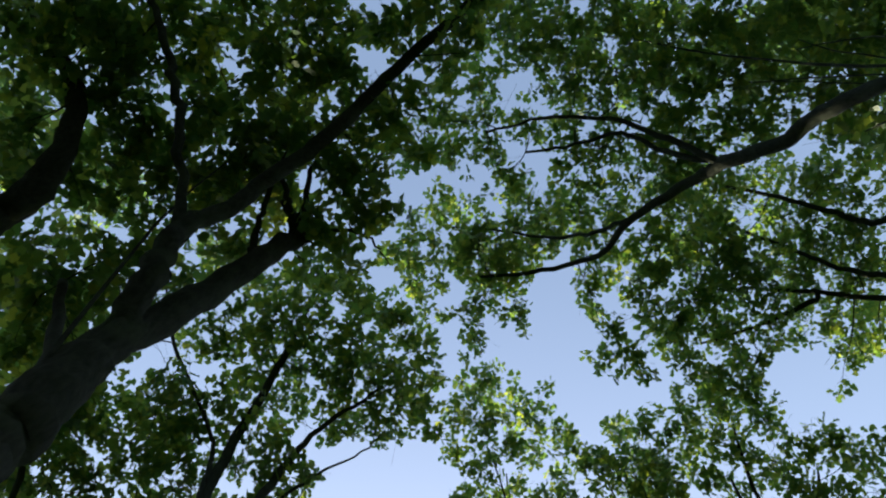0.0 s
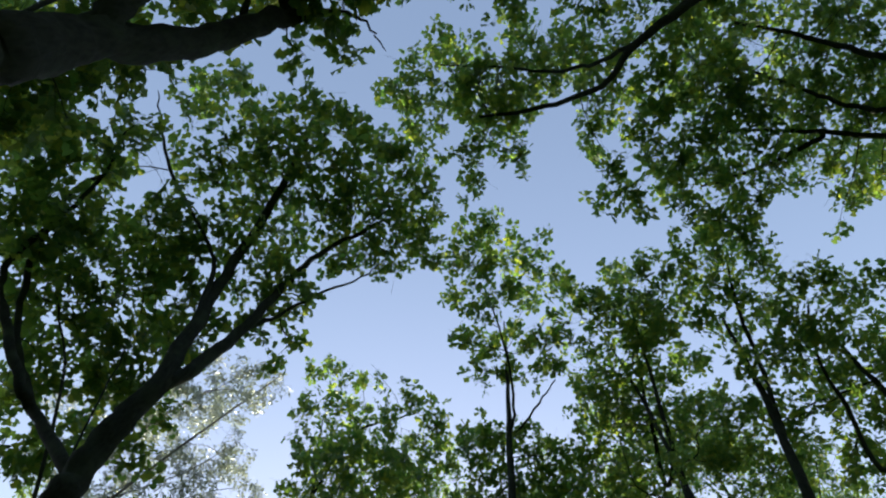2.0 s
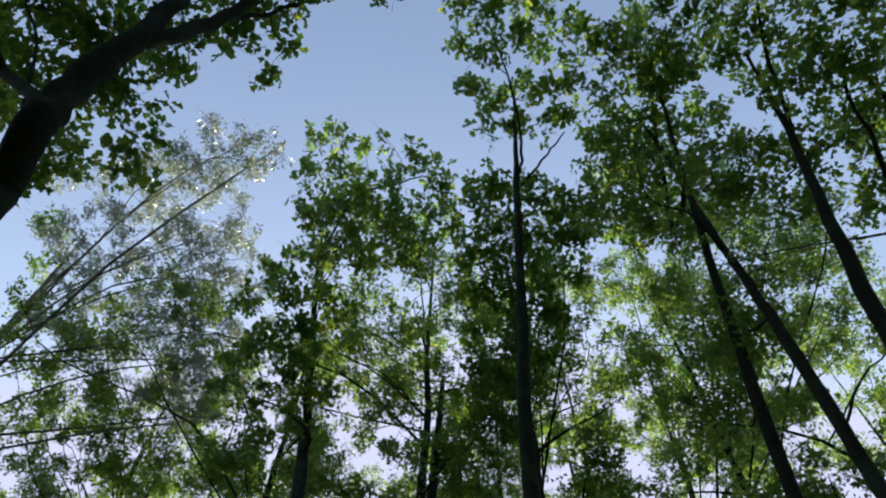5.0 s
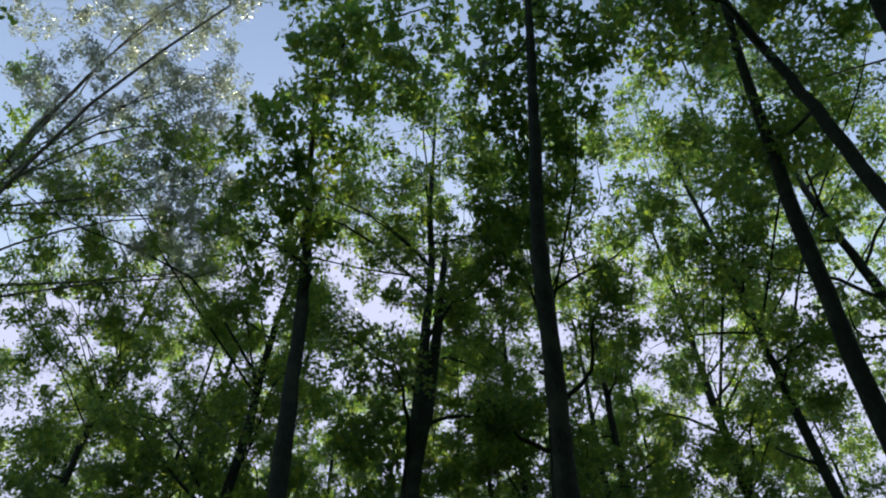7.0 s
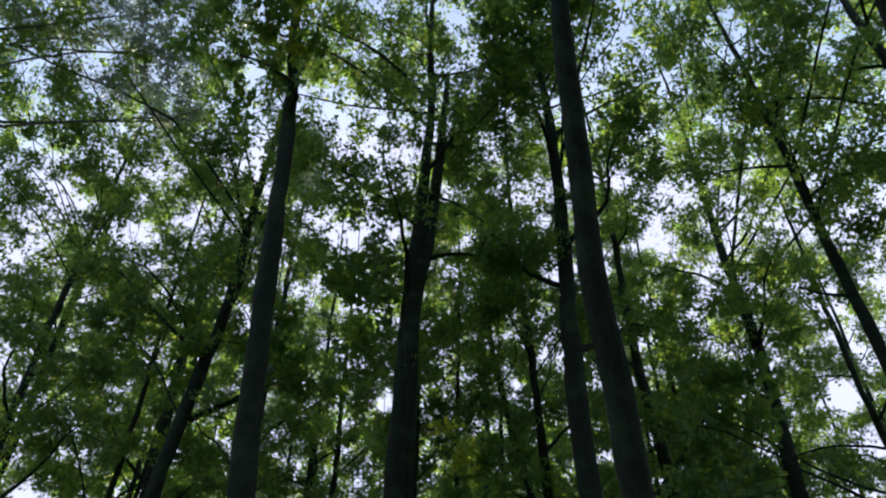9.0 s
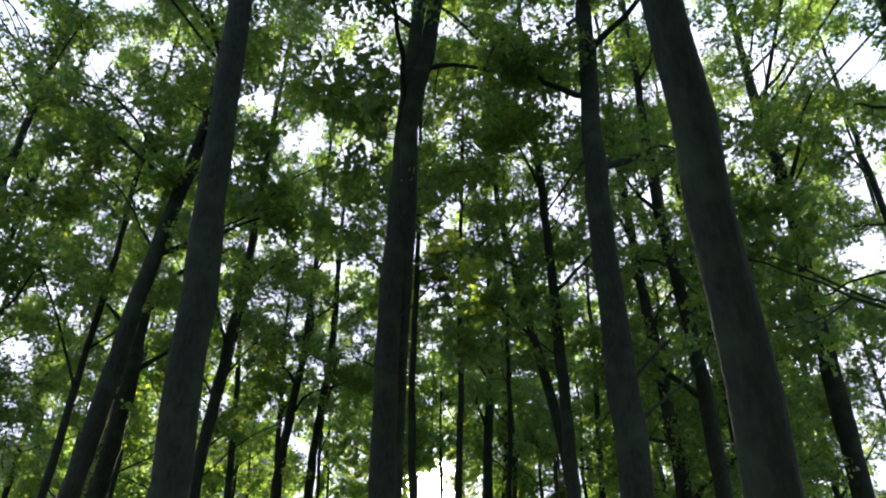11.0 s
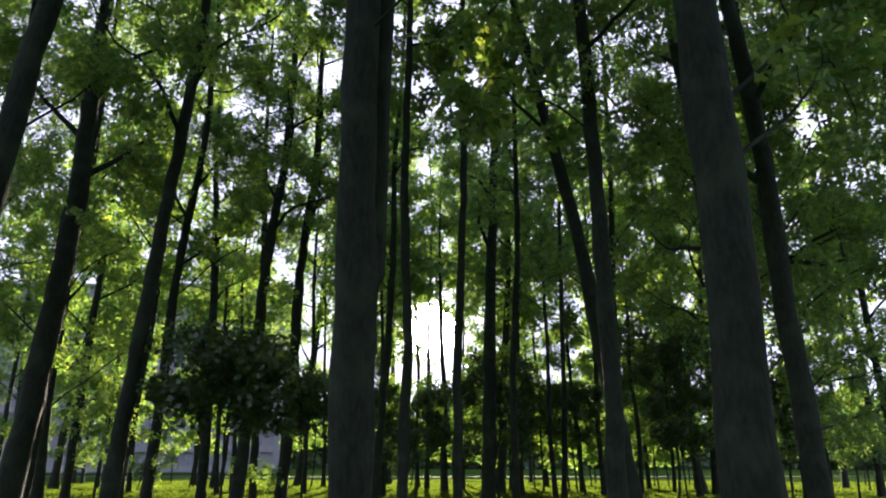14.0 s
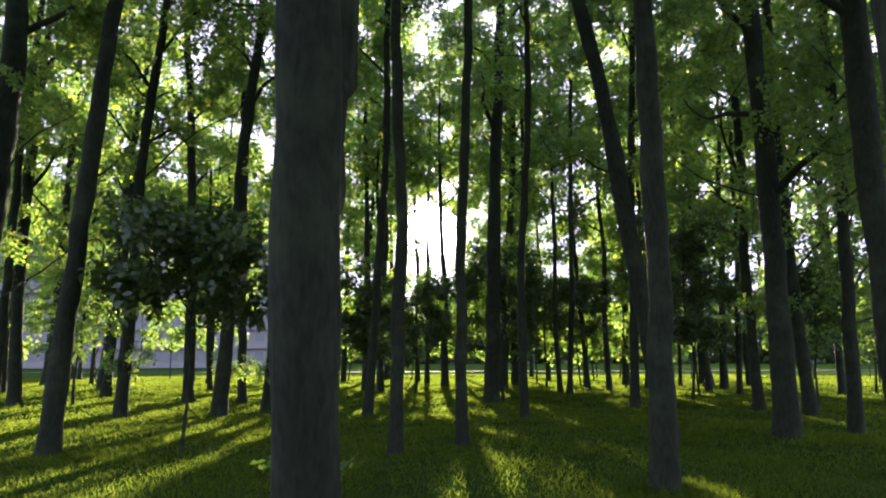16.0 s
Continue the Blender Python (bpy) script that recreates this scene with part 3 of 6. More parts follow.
limb(oak_limbs, [(5.18, 0.37, 14.54, 0.08), (4.5, -0.05, 15.45, 0.07), (3.54, -0.48, 16.5, 0.05), (2.25, -0.53, 17.52, 0.04), (1.03, -0.22, 18.29, 0.03)],
     [(1.17, -2.67, 17.18, 0.61), (2.05, -2.88, 18.35, 0.66), (2.74, -2.41, 17.72, 0.63), (3.6, -3.01, 18.28, 0.65), (4.64, -2.83, 18.66, 0.67), (5.33, -2.33, 17.87, 0.64), (6.21, -2.83, 17.89, 0.7), (6.78, -2.34, 17.11, 0.61), (7.8, -2.77, 17.5, 0.62), (8.89, -2.34, 17.8, 0.64), (9.97, -2.9, 18.18, 0.65), (2.19, -1.85, 18.23, 0.53), (2.85, -1.4, 17.47, 0.57), (3.61, -1.6, 16.99, 0.55), (4.57, -1.4, 17.32, 0.62), (5.82, -1.23, 18.29, 0.67), (6.27, -1.52, 17.21, 0.56), (7.33, -1.19, 17.54, 0.57), (8.63, -1.65, 18.39, 0.6), (8.69, -1.38, 16.88, 0.49), (9.9, -0.84, 17.72, 0.52)])
limb(oak_limbs, [(5.18, 0.37, 14.54, 0.07), (4.47, 0.18, 15.58, 0.06), (3.83, -0.21, 16.66, 0.05), (2.81, 0.1, 17.62, 0.04), (1.97, 0.24, 18.21, 0.03)],
     [(0.23, -0.29, 18.9, 0.56), (1.08, -0.72, 19.12, 0.63), (2.04, -0.44, 18.92, 0.49), (3.06, -0.17, 18.32, 0.54), (3.89, 0.09, 17.8, 0.52), (4.69, -0.29, 17.5, 0.64), (5.83, -0.05, 18.14, 0.67), (6.62, -0.32, 18.13, 0.6), (7.5, -0.46, 18.35, 0.61), (5.46, 0.75, 18.09, 0.6), (6.32, 0.62, 18.23, 0.61), (0.89, -1.62, 18.58, 0.54), (0.23, 0.26, 18.63, 0.41), (1.19, 0.25, 18.55, 0.38), (1.59, 0.78, 18.32, 0.44), (3.16, 0.63, 18.03, 0.47), (3.65, 1.01, 17.74, 0.42), (4.75, 0.79, 18.89, 0.49), (-0.57, 0.25, 17.94, 0.4), (-0.05, -0.53, 17.88, 0.46)])
limb(oak_limbs, [(4.14, 1.6, 16.57, 0.06), (3.42, 2.13, 17.7, 0.05), (2.48, 2.31, 18.49, 0.04), (1.13, 2.22, 19.31, 0.03), (-0.04, 2.23, 19.92, 0.02)],
     [(3.91, 2.64, 18.88, 0.63), (3.8, 3.67, 19.38, 0.47), (4.67, 3.24, 19.51, 0.66), (5.36, 2.51, 19.13, 0.64), (4.25, 4.67, 18.46, 0.4), (4.71, 5.37, 18.37, 0.51), (4.08, 5.45, 18.68, 0.32), (5.09, 5.72, 18.31, 0.29), (5.21, 3.85, 18.62, 0.59), (3.73, 1.85, 19.69, 0.58), (4.38, 1.84, 19.4, 0.57), (3.01, 1.73, 20.63, 0.61), (2.11, 1.44, 20.84, 0.69), (5.6, 3.16, 18.76, 0.53), (4.02, 4.42, 19.48, 0.33), (5.6, 4.79, 19.15, 0.37)])
# a second oak beyond it, limbs seen against the sky
oak_side = trunk((14.2, 5.6), [(0.0, 0.0, 0.24), (0.0, 0.0, 0.21), (-0.05, 0.0, 0.18), (-0.5, 0.0, 0.15)], [0, 4, 10, 14], 'tall oak tree with fine level limbs', 'oaks')
limb(oak_side, [(11.6, 1.75, 17.46, 0.1), (10.59, 1.91, 18.46, 0.09), (9.98, 1.73, 19.04, 0.08), (8.85, 1.4, 19.67, 0.06), (7.59, 1.13, 20.17, 0.04)],
     [(6.92, 1.99, 20.47, 0.83), (5.89, 1.16, 19.47, 0.77), (8.02, 1.4, 20.42, 0.82), (9.31, 1.97, 20.43, 0.75), (10.28, 1.39, 20.19, 0.81), (10.89, 2.21, 19.47, 0.69), (7.43, 2.37, 19.38, 0.72), (9.01, 0.68, 20.86, 0.75), (11.11, 1.11, 19.72, 0.71), (5.65, 1.7, 19.41, 0.64), (10.16, 2.24, 20.24, 0.6), (7.17, 0.68, 21.18, 0.77), (9.81, 0.73, 19.57, 0.63)])
limb(oak_side, [(11.61, 2.96, 17.08, 0.09), (10.6, 3.13, 18.07, 0.08), (9.77, 3, 18.75, 0.06), (8.96, 2.64, 19.49, 0.05), (7.83, 2.25, 20.03, 0.04)],
     [(6.71, 3.6, 18.97, 0.69), (7.31, 2.76, 18.96, 0.7), (8.79, 3.08, 19.6, 0.7), (10.05, 2.96, 20.08, 0.72), (10.81, 3.62, 19.36, 0.7), (9.55, 3.64, 19.46, 0.59), (7.87, 3.42, 18.74, 0.63), (11.46, 3.06, 19.64, 0.73), (6.57, 2.87, 20.47, 0.64), (10.92, 2.69, 20.37, 0.61), (6.9, 2.99, 20.08, 0.6)])
limb(oak_side, [(11.92, 3.67, 17.27, 0.08), (10.87, 3.76, 18.29, 0.08), (9.58, 3.78, 18.92, 0.06), (8.14, 3.8, 19.54, 0.04), (6.51, 4.01, 19.9, 0.03)],
     [(6.09, 4.46, 18.97, 0.67), (6.28, 5.35, 19.67, 0.64), (6.46, 5.75, 18.74, 0.47), (7.8, 3.98, 19.75, 0.69), (8.45, 4.27, 18.79, 0.6), (10.09, 4.35, 20.28, 0.65), (7.45, 4.95, 20.06, 0.71), (10.04, 4.4, 18.78, 0.46), (11.84, 4.49, 20.3, 0.59), (11.3, 4.84, 18.81, 0.36), (6.75, 4.21, 19.26, 0.59)])
limb(oak_side, [(9.47, 3.89, 18.67, 0.07), (8.68, 4.44, 18.92, 0.06), (7.89, 4.95, 19.28, 0.04), (6.97, 5.31, 19.49, 0.03)],
     [(7.87, 5.16, 19.52, 0.64), (8.13, 5.41, 18.65, 0.41), (9.11, 5.16, 19.59, 0.43), (9.83, 5.2, 19.79, 0.28), (11.37, 5.19, 19.8, 0.46), (10.48, 5.61, 18.9, 0.38), (10.54, 6.37, 18.89, 0.24), (7.73, 6.09, 19.23, 0.54), (7.05, 6.26, 18.98, 0.37), (11.3, 5.47, 19.34, 0.3), (7.85, 5.9, 18.2, 0.26)])
# oaks past the clearing on the sunny side
oak_twin = trunk((6.6, 11.6), [(0, 0, 0.19), (0.1, -0.2, 0.17), (0.35, -1.0, 0.14), (0.9, -2.2, 0.08), (0.95, -3.0, 0.03)], [0, 4, 10, 15.5, 18.5], 'slender oak tree with an open crown', 'oaks')
limb(oak_twin, [(7.89, 10.07, 15.27, 0.06), (8.21, 9.41, 17.36, 0.06), (8.05, 8.62, 18.45, 0.05), (8, 7.67, 19.37, 0.03)],
     [(6.59, 7.23, 19.54, 0.5), (7.22, 7.82, 19.79, 0.61), (8.08, 7.25, 20.13, 0.61), (8.26, 6.69, 18.86, 0.48), (8.64, 7.41, 19.13, 0.43), (7.18, 8.69, 19.82, 0.59), (7.85, 8.27, 19.21, 0.63), (8.65, 8.45, 18.82, 0.55), (6.3, 7.7, 19.43, 0.35), (7.21, 8.83, 18.54, 0.4), (8.38, 9.51, 19.31, 0.48), (9.13, 7.72, 19.09, 0.31), (7.55, 6.64, 19.76, 0.44), (7.95, 6.26, 18.99, 0.39)])
oak_round = trunk((5.3, 13.4), [(0, 0, 0.16), (0.0, -0.2, 0.14), (0.0, -1.3, 0.11), (0.2, -3.3, 0.05), (0.2, -4.5, 0.02)], [0, 4, 10, 17, 20], 'oak tree with a rounded leafy crown', 'oaks')
limb(oak_round, [(5.78, 12.33, 16.23, 0.06), (5.65, 11.24, 17.63, 0.05), (5.57, 10.16, 18.8, 0.04), (5.47, 9.15, 19.64, 0.02)],
     [(5.15, 8.21, 20.36, 0.46), (5.42, 7.6, 19.14, 0.43), (4.14, 8.26, 18.68, 0.64), (5.22, 8.48, 19.25, 0.66), (5.95, 8.41, 19.09, 0.5), (3.71, 8.77, 19.52, 0.48), (3.47, 9.19, 18.91, 0.44), (4.41, 9.34, 18.86, 0.66), (5.4, 9.31, 18.47, 0.64), (6.25, 9.13, 18.81, 0.44), (4.38, 10.96, 19.64, 0.67), (5.03, 10.64, 18.37, 0.72), (6.41, 10.92, 19.23, 0.69), (7.34, 10.58, 19.65, 0.6), (4.5, 12.12, 19.04, 0.66), (5.32, 11.76, 17.9, 0.68), (6.37, 11.56, 17.87, 0.68), (7.2, 10.99, 17.8, 0.55), (4.01, 12.45, 17.33, 0.67), (5.17, 13.08, 17.47, 0.71), (6.95, 13.75, 18.93, 0.77), (7.62, 12.68, 17.95, 0.57), (8.26, 12.51, 18.82, 0.46)])
oak_right = trunk((9.6, 10.2), [(0, 0, 0.2), (0.0, -0.1, 0.18), (0.3, -0.3, 0.14), (0.7, -0.8, 0.08), (0.8, -1.2, 0.03)], [0, 4, 10, 15, 18.5], 'oak tree with a dense dark crown', 'oaks')
limb(oak_right, [(9.5, 10.31, 14.14, 0.06), (9.37, 9.56, 15.42, 0.05), (9.28, 9.03, 16.64, 0.04), (9.43, 8.02, 17.79, 0.03)],
     [(8.63, 7.14, 17.07, 0.44), (9.37, 7.08, 17.72, 0.34), (9.98, 7.63, 17.6, 0.57), (10.18, 7.01, 16.74, 0.45), (8.65, 8.03, 17.08, 0.58), (9.33, 8.31, 16.7, 0.66), (10.87, 8.55, 17.6, 0.69), (8.18, 8.66, 16.47, 0.6), (7.28, 8.84, 16.22, 0.46), (9.71, 9.9, 17.71, 0.71), (10.43, 9.54, 17.03, 0.71), (10.51, 8.82, 16.24, 0.54), (8.17, 10.54, 17.05, 0.55), (8.45, 10.2, 15.97, 0.6), (9.64, 10.03, 16.22, 0.55), (10.66, 10.33, 16.21, 0.63), (8.01, 11.61, 16.66, 0.38), (8.78, 11.74, 16.13, 0.56), (9.88, 11.16, 15.79, 0.63), (11.01, 11.7, 16.1, 0.7)])
# the tall slim oak in the middle of the view
oak_tall = trunk((1.74, 14.37), [(0.07, 0, 0.165), (-0.2, -0.5, 0.15), (-0.3, -1.2, 0.135), (0.0, -2.3, 0.1), (0.25, -3.6, 0.05), (0.3, -4.2, 0.02)], [0, 4, 9, 15, 19.5, 21.5], 'tall slim oak tree with a narrow crown', 'oaks')
limb(oak_tall, [(2.02, 10.97, 17.71, 0.04), (1.79, 9.67, 19.17, 0.03), (1.34, 8.67, 20.11, 0.02)],
     [(0.82, 6.86, 20.34, 0.49), (1.5, 6.96, 20.71, 0.5), (0.5, 7.58, 19.94, 0.55), (1.29, 7.66, 19.71, 0.57), (2.21, 7.71, 20.9, 0.61), (2.86, 7.96, 20.6, 0.5), (3.52, 8.26, 20.47, 0.43), (0.36, 8.72, 20.23, 0.43), (1.14, 8.71, 19.33, 0.54), (1.98, 8.59, 19.9, 0.55), (2.93, 9.08, 20.73, 0.51), (0.67, 9.63, 19.08, 0.38), (1.39, 10.34, 20.2, 0.54), (2.24, 10.02, 20.32, 0.48), (2.73, 9.61, 19.06, 0.44), (3.37, 9.86, 19.99, 0.33), (1.2, 10.91, 19.5, 0.46), (2.03, 10.94, 19.56, 0.47), (2.84, 10.69, 19.45, 0.46), (3.44, 10.39, 19.21, 0.36), (1.47, 6.54, 20.45, 0.29), (2.99, 7.04, 20.73, 0.2)])
limb(oak_tall, [(2.1, 11.94, 17.91, 0.04), (2.83, 11.46, 18.72, 0.03), (3.38, 11.06, 19.37, 0.02)],
     [(0.91, 12.37, 18.03, 0.57), (1.51, 11.95, 17.92, 0.56), (2.38, 12.44, 18.51, 0.58), (2.82, 12.17, 17.08, 0.54), (3.67, 12.85, 18.24, 0.52), (1.24, 13.18, 17.85, 0.64), (2.02, 13.37, 17.56, 0.63), (2.91, 13.86, 18.03, 0.66), (3.3, 12.93, 16.87, 0.55), (0.71, 13.08, 16.28, 0.53), (1.54, 14.04, 17.15, 0.63), (2.55, 14.57, 17.36, 0.65), (3.63, 14.3, 17.25, 0.51), (1, 13.99, 15.8, 0.59), (1.76, 14.37, 15.81, 0.6), (2.71, 14.74, 16.04, 0.61), (0.92, 15.66, 16.45, 0.57), (1.91, 16.32, 16.5, 0.65), (2.68, 15.68, 15.34, 0.6), (1.24, 16.75, 15.83, 0.7), (2.2, 17.23, 15.68, 0.7)])
# the leaning oak with a big forked stem
oak_fork = trunk((-5.2, 7.6), [(0, 0, 0.23), (0.2, -0.1, 0.2), (0.5, -0.3, 0.19), (0.75, -0.55, 0.18)], [0, 3, 6, 7.6], 'big leaning oak tree with a forked dark stem', 'oaks')
limb(oak_fork, [(-4.23, 6.54, 8.11, 0.2), (-4.2, 6.49, 8.44, 0.18), (-4.09, 6.31, 9.23, 0.18), (-3.9, 6.18, 10, 0.15), (-3.97, 6.12, 11.49, 0.13), (-4.07, 6.02, 13.2, 0.11), (-3.98, 5.66, 14.78, 0.1), (-3.47, 4.71, 16.34, 0.08), (-3.05, 3.65, 17.72, 0.05), (-2.74, 3.06, 18.43, 0.03)],
     [(-1.94, 4.05, 16.2, 0.55), (-2.63, 3.63, 17.59, 0.55), (-1.98, 3.26, 16.73, 0.45), (-2.57, 2.9, 16.64, 0.42), (-3.25, 3.29, 16.88, 0.58), (-3.63, 3.82, 16.25, 0.56), (-4.3, 3.24, 17.54, 0.55), (-5.04, 2.64, 17.99, 0.53), (-5.68, 2.67, 18.31, 0.46), (-5.71, 3.12, 17.51, 0.44), (-4.69, 3.51, 16.6, 0.52), (-4.49, 4.45, 16.93, 0.59), (-3.58, 4.93, 16.77, 0.59), (-2.96, 4.1, 16.45, 0.57), (-4.99, 4.3, 16.16, 0.54), (-4.2, 5.4, 16.54, 0.59), (-4.17, 2.44, 16.81, 0.31), (-1.79, 3.69, 17.14, 0.32), (-5.92, 4.04, 16.75, 0.25), (-5.87, 4.75, 17.1, 0.34)])
limb(oak_fork, [(-3.9, 6.18, 10, 0.11), (-3.65, 6.3, 10.8, 0.11), (-3.41, 6.37, 12.25, 0.1), (-3.03, 6.2, 13.98, 0.08), (-2.68, 5.99, 15.09, 0.06), (-2, 5.82, 16.19, 0.05), (-1.31, 5.66, 17.08, 0.03)],
     [(-0.52, 4.88, 17.26, 0.48), (-0.26, 5.77, 17.5, 0.35), (-1.08, 4.6, 17.86, 0.57), (-0.79, 5.87, 17.34, 0.57), (-0.22, 6.13, 15.95, 0.32), (-1.05, 6.45, 16.94, 0.48), (-1.53, 6.06, 16.54, 0.49), (-1.69, 5.12, 17.07, 0.55), (-1.33, 4.02, 17.65, 0.48), (-2.27, 5.61, 16.38, 0.53), (-2.8, 5.04, 16.69, 0.59), (-3.47, 6.1, 17.1, 0.56), (-2.68, 6.64, 17.04, 0.46), (-2.01, 6.67, 17.14, 0.41), (-1.32, 6.88, 16.95, 0.27), (-1.11, 5.18, 16.25, 0.5), (-2.13, 4.86, 16.48, 0.5), (-0.8, 4.17, 17.76, 0.34), (-0.42, 5.86, 16.37, 0.32)])
limb(oak_fork, [(-3.41, 6.37, 12.25, 0.05), (-3.14, 6.61, 13.43, 0.04), (-2.48, 6.54, 14.5, 0.03), (-1.67, 6.48, 15.36, 0.02), (-1.24, 6.3, 16.04, 0.01)],
     [(-3.06, 5.94, 14.22, 0.38), (-2.67, 6.44, 14.31, 0.36), (-2.87, 6.93, 14.61, 0.3), (-3.27, 6.77, 13.93, 0.26), (-3.65, 7.06, 14.03, 0.38), (-2.83, 7.31, 13.79, 0.22), (-3.34, 7.74, 13.92, 0.27), (-3.55, 6.59, 14.66, 0.42)])
limb(oak_fork, [(-3.97, 6.12, 11.49, 0.06), (-4.19, 5.8, 13.48, 0.05), (-4.45, 5.38, 14.24, 0.04), (-5.6, 4.48, 15.78, 0.04), (-6.24, 3.56, 16.91, 0.03), (-6.56, 2.77, 17.79, 0.01)],
     [(-5.36, 4.84, 14.76, 0.56), (-4.61, 5.27, 15.08, 0.58), (-3.88, 5.79, 14.82, 0.53), (-5.78, 6.02, 15.48, 0.66), (-5.88, 6.21, 14.27, 0.61), (-5.09, 6.52, 14.45, 0.57), (-4.48, 7.12, 14.15, 0.43), (-6.62, 5.37, 15.4, 0.59), (-4.91, 5.59, 14.54, 0.56), (-6.96, 4.28, 15.95, 0.48), (-6.01, 3.2, 14.94, 0.35), (-5.92, 7.32, 14.57, 0.53), (-4.42, 6.67, 15.2, 0.48), (-6.3, 5.85, 15.34, 0.48)])
limb(oak_fork, [(-4.2, 6.49, 8.44, 0.1), (-5.76, 6.63, 10.28, 0.08), (-6.89, 6.31, 11.85, 0.06), (-7.48, 5.42, 13.6, 0.06), (-7.3, 4.54, 14.92, 0.05), (-6.81, 4.28, 15.64, 0.03)],
     [(-7.1, 3.77, 14.37, 0.53), (-8.38, 3.6, 15.32, 0.57), (-8.15, 4.6, 14.63, 0.55), (-6.73, 4.66, 13.59, 0.51), (-7.26, 5.31, 13.26, 0.51), (-6.84, 5.8, 14.08, 0.6), (-5.78, 6.51, 12.77, 0.55), (-6.83, 6.5, 13.24, 0.62), (-7.95, 6.69, 13.66, 0.59), (-6.22, 7.71, 12.9, 0.63), (-6.78, 7.13, 12.23, 0.59), (-8.5, 8.41, 13.68, 0.62), (-7.37, 9.15, 13.44, 0.67), (-5.59, 8.77, 12.34, 0.51), (-7.89, 9.33, 12.77, 0.64), (-5.09, 7.61, 14.12, 0.39), (-5.31, 8.77, 13.48, 0.34), (-5.38, 6.99, 12.4, 0.44), (-7.78, 2.72, 14.23, 0.41), (-6.95, 2.91, 14.16, 0.41)])
# the dark straight oak left of the middle and its tall crown
oak_dark = trunk((-2.44, 16.25), [(0, 0, 0.2), (-0.3, 0.3, 0.18), (-0.75, 0.7, 0.17), (-1.2, 1.1, 0.14), (-1.6, 0.6, 0.1), (-1.7, -0.8, 0.05), (-1.7, -1.8, 0.02)], [0, 4, 9, 14, 18, 21, 23], 'tall straight oak tree with dark bark and a high crown', 'oaks')
limb(oak_dark, [(-3.18, 14.17, 20.28, 0.04), (-2.52, 13.7, 20.85, 0.04), (-1.43, 13.45, 21.13, 0.03), (-0.69, 13.27, 21.19, 0.02)],
     [(-4.16, 12.39, 22.21, 0.46), (-3.31, 12, 21.67, 0.48), (-2.64, 12.79, 22.18, 0.38), (-1.9, 11.7, 20.56, 0.25), (-4.25, 12.73, 20.59, 0.5), (-3.5, 13.2, 21.4, 0.63), (-2.64, 13.7, 21.88, 0.61), (-1.55, 12.99, 20.39, 0.5), (-0.83, 12.17, 20.2, 0.45), (-0.31, 12.9, 20.59, 0.47), (0.05, 13.16, 20.35, 0.32), (-4.42, 13.76, 20.28, 0.39), (-3.66, 14.4, 20.94, 0.67), (-2.6, 14.84, 21.28, 0.68), (-1.4, 14.32, 20.52, 0.66), (-0.48, 13.74, 19.98, 0.56), (0.05, 14.15, 20.92, 0.41), (-3.96, 15.25, 20.3, 0.66), (-2.86, 15.39, 20.21, 0.69), (-1.64, 15.91, 20.93, 0.72), (-0.5, 15.65, 20.88, 0.68), (0.41, 14.49, 19.89, 0.39), (-4.91, 15.71, 20.34, 0.44)])
limb(oak_dark, [(-3.36, 16.59, 13.32, 0.05), (-4.06, 16.44, 13.98, 0.03), (-4.87, 16.48, 14.47, 0.02)],
     [(-5, 14.9, 17.9, 0.53), (-5.41, 15.01, 16.9, 0.51), (-4.19, 14.41, 16.45, 0.54), (-3.86, 15.05, 15.61, 0.56), (-4.56, 15.46, 15.97, 0.58), (-3.26, 14.22, 16.11, 0.56), (-5.34, 16.17, 16.23, 0.57), (-4.29, 16.27, 15.36, 0.61), (-3.47, 16, 15.98, 0.53), (-2.8, 14.97, 16.26, 0.52), (-3.25, 16.67, 14.92, 0.52), (-3.83, 16.55, 14.11, 0.5), (-5.17, 16.84, 14.91, 0.5), (-6.16, 16.82, 15.36, 0.45), (-4.7, 17.26, 13.65, 0.48), (-3.74, 13.14, 18.3, 0.53), (-3.06, 12.73, 18.04, 0.52), (-2.62, 13.55, 18.51, 0.54), (-3.37, 13.75, 17.29, 0.58), (-2.36, 14.4, 18.23, 0.55), (-1.66, 12.88, 18.4, 0.53), (-1.38, 13.59, 17.91, 0.53), (-2.51, 12.45, 18.45, 0.52)])
# a pale feathery tree behind the clearing
pale_tree = trunk((-15.5, 19.5), [(0, 0, 0.26), (0.1, -0.1, 0.24), (0.3, -0.6, 0.2), (0.6, -1.2, 0.13), (1.0, -1.8, 0.04)], [0, 5, 12, 19, 25], 'pale feathery tree with fine silvery leaves', 'pale trees', 'elm')
sprays(pale_tree, [(-12.63, 15.69, 21.85, 1), (-10.73, 14.79, 21.12, 0.95), (-10.32, 15.17, 23.4, 0.94), (-8.51, 13.74, 22.44, 0.88), (-7.69, 13.24, 23.24, 0.8), (-6.57, 12.71, 23.02, 0.71), (-5.94, 13.34, 23.45, 0.61)], kind='pale')
sprays(pale_tree, [(-10.23, 13.52, 22.42, 0.78), (-8.82, 12.74, 22.13, 0.76), (-8.33, 12.61, 24.32, 0.74), (-6.72, 13.24, 21.87, 0.69), (-6.02, 13.33, 22.07, 0.54), (-8.25, 14.72, 23.01, 0.72)], kind='pale')
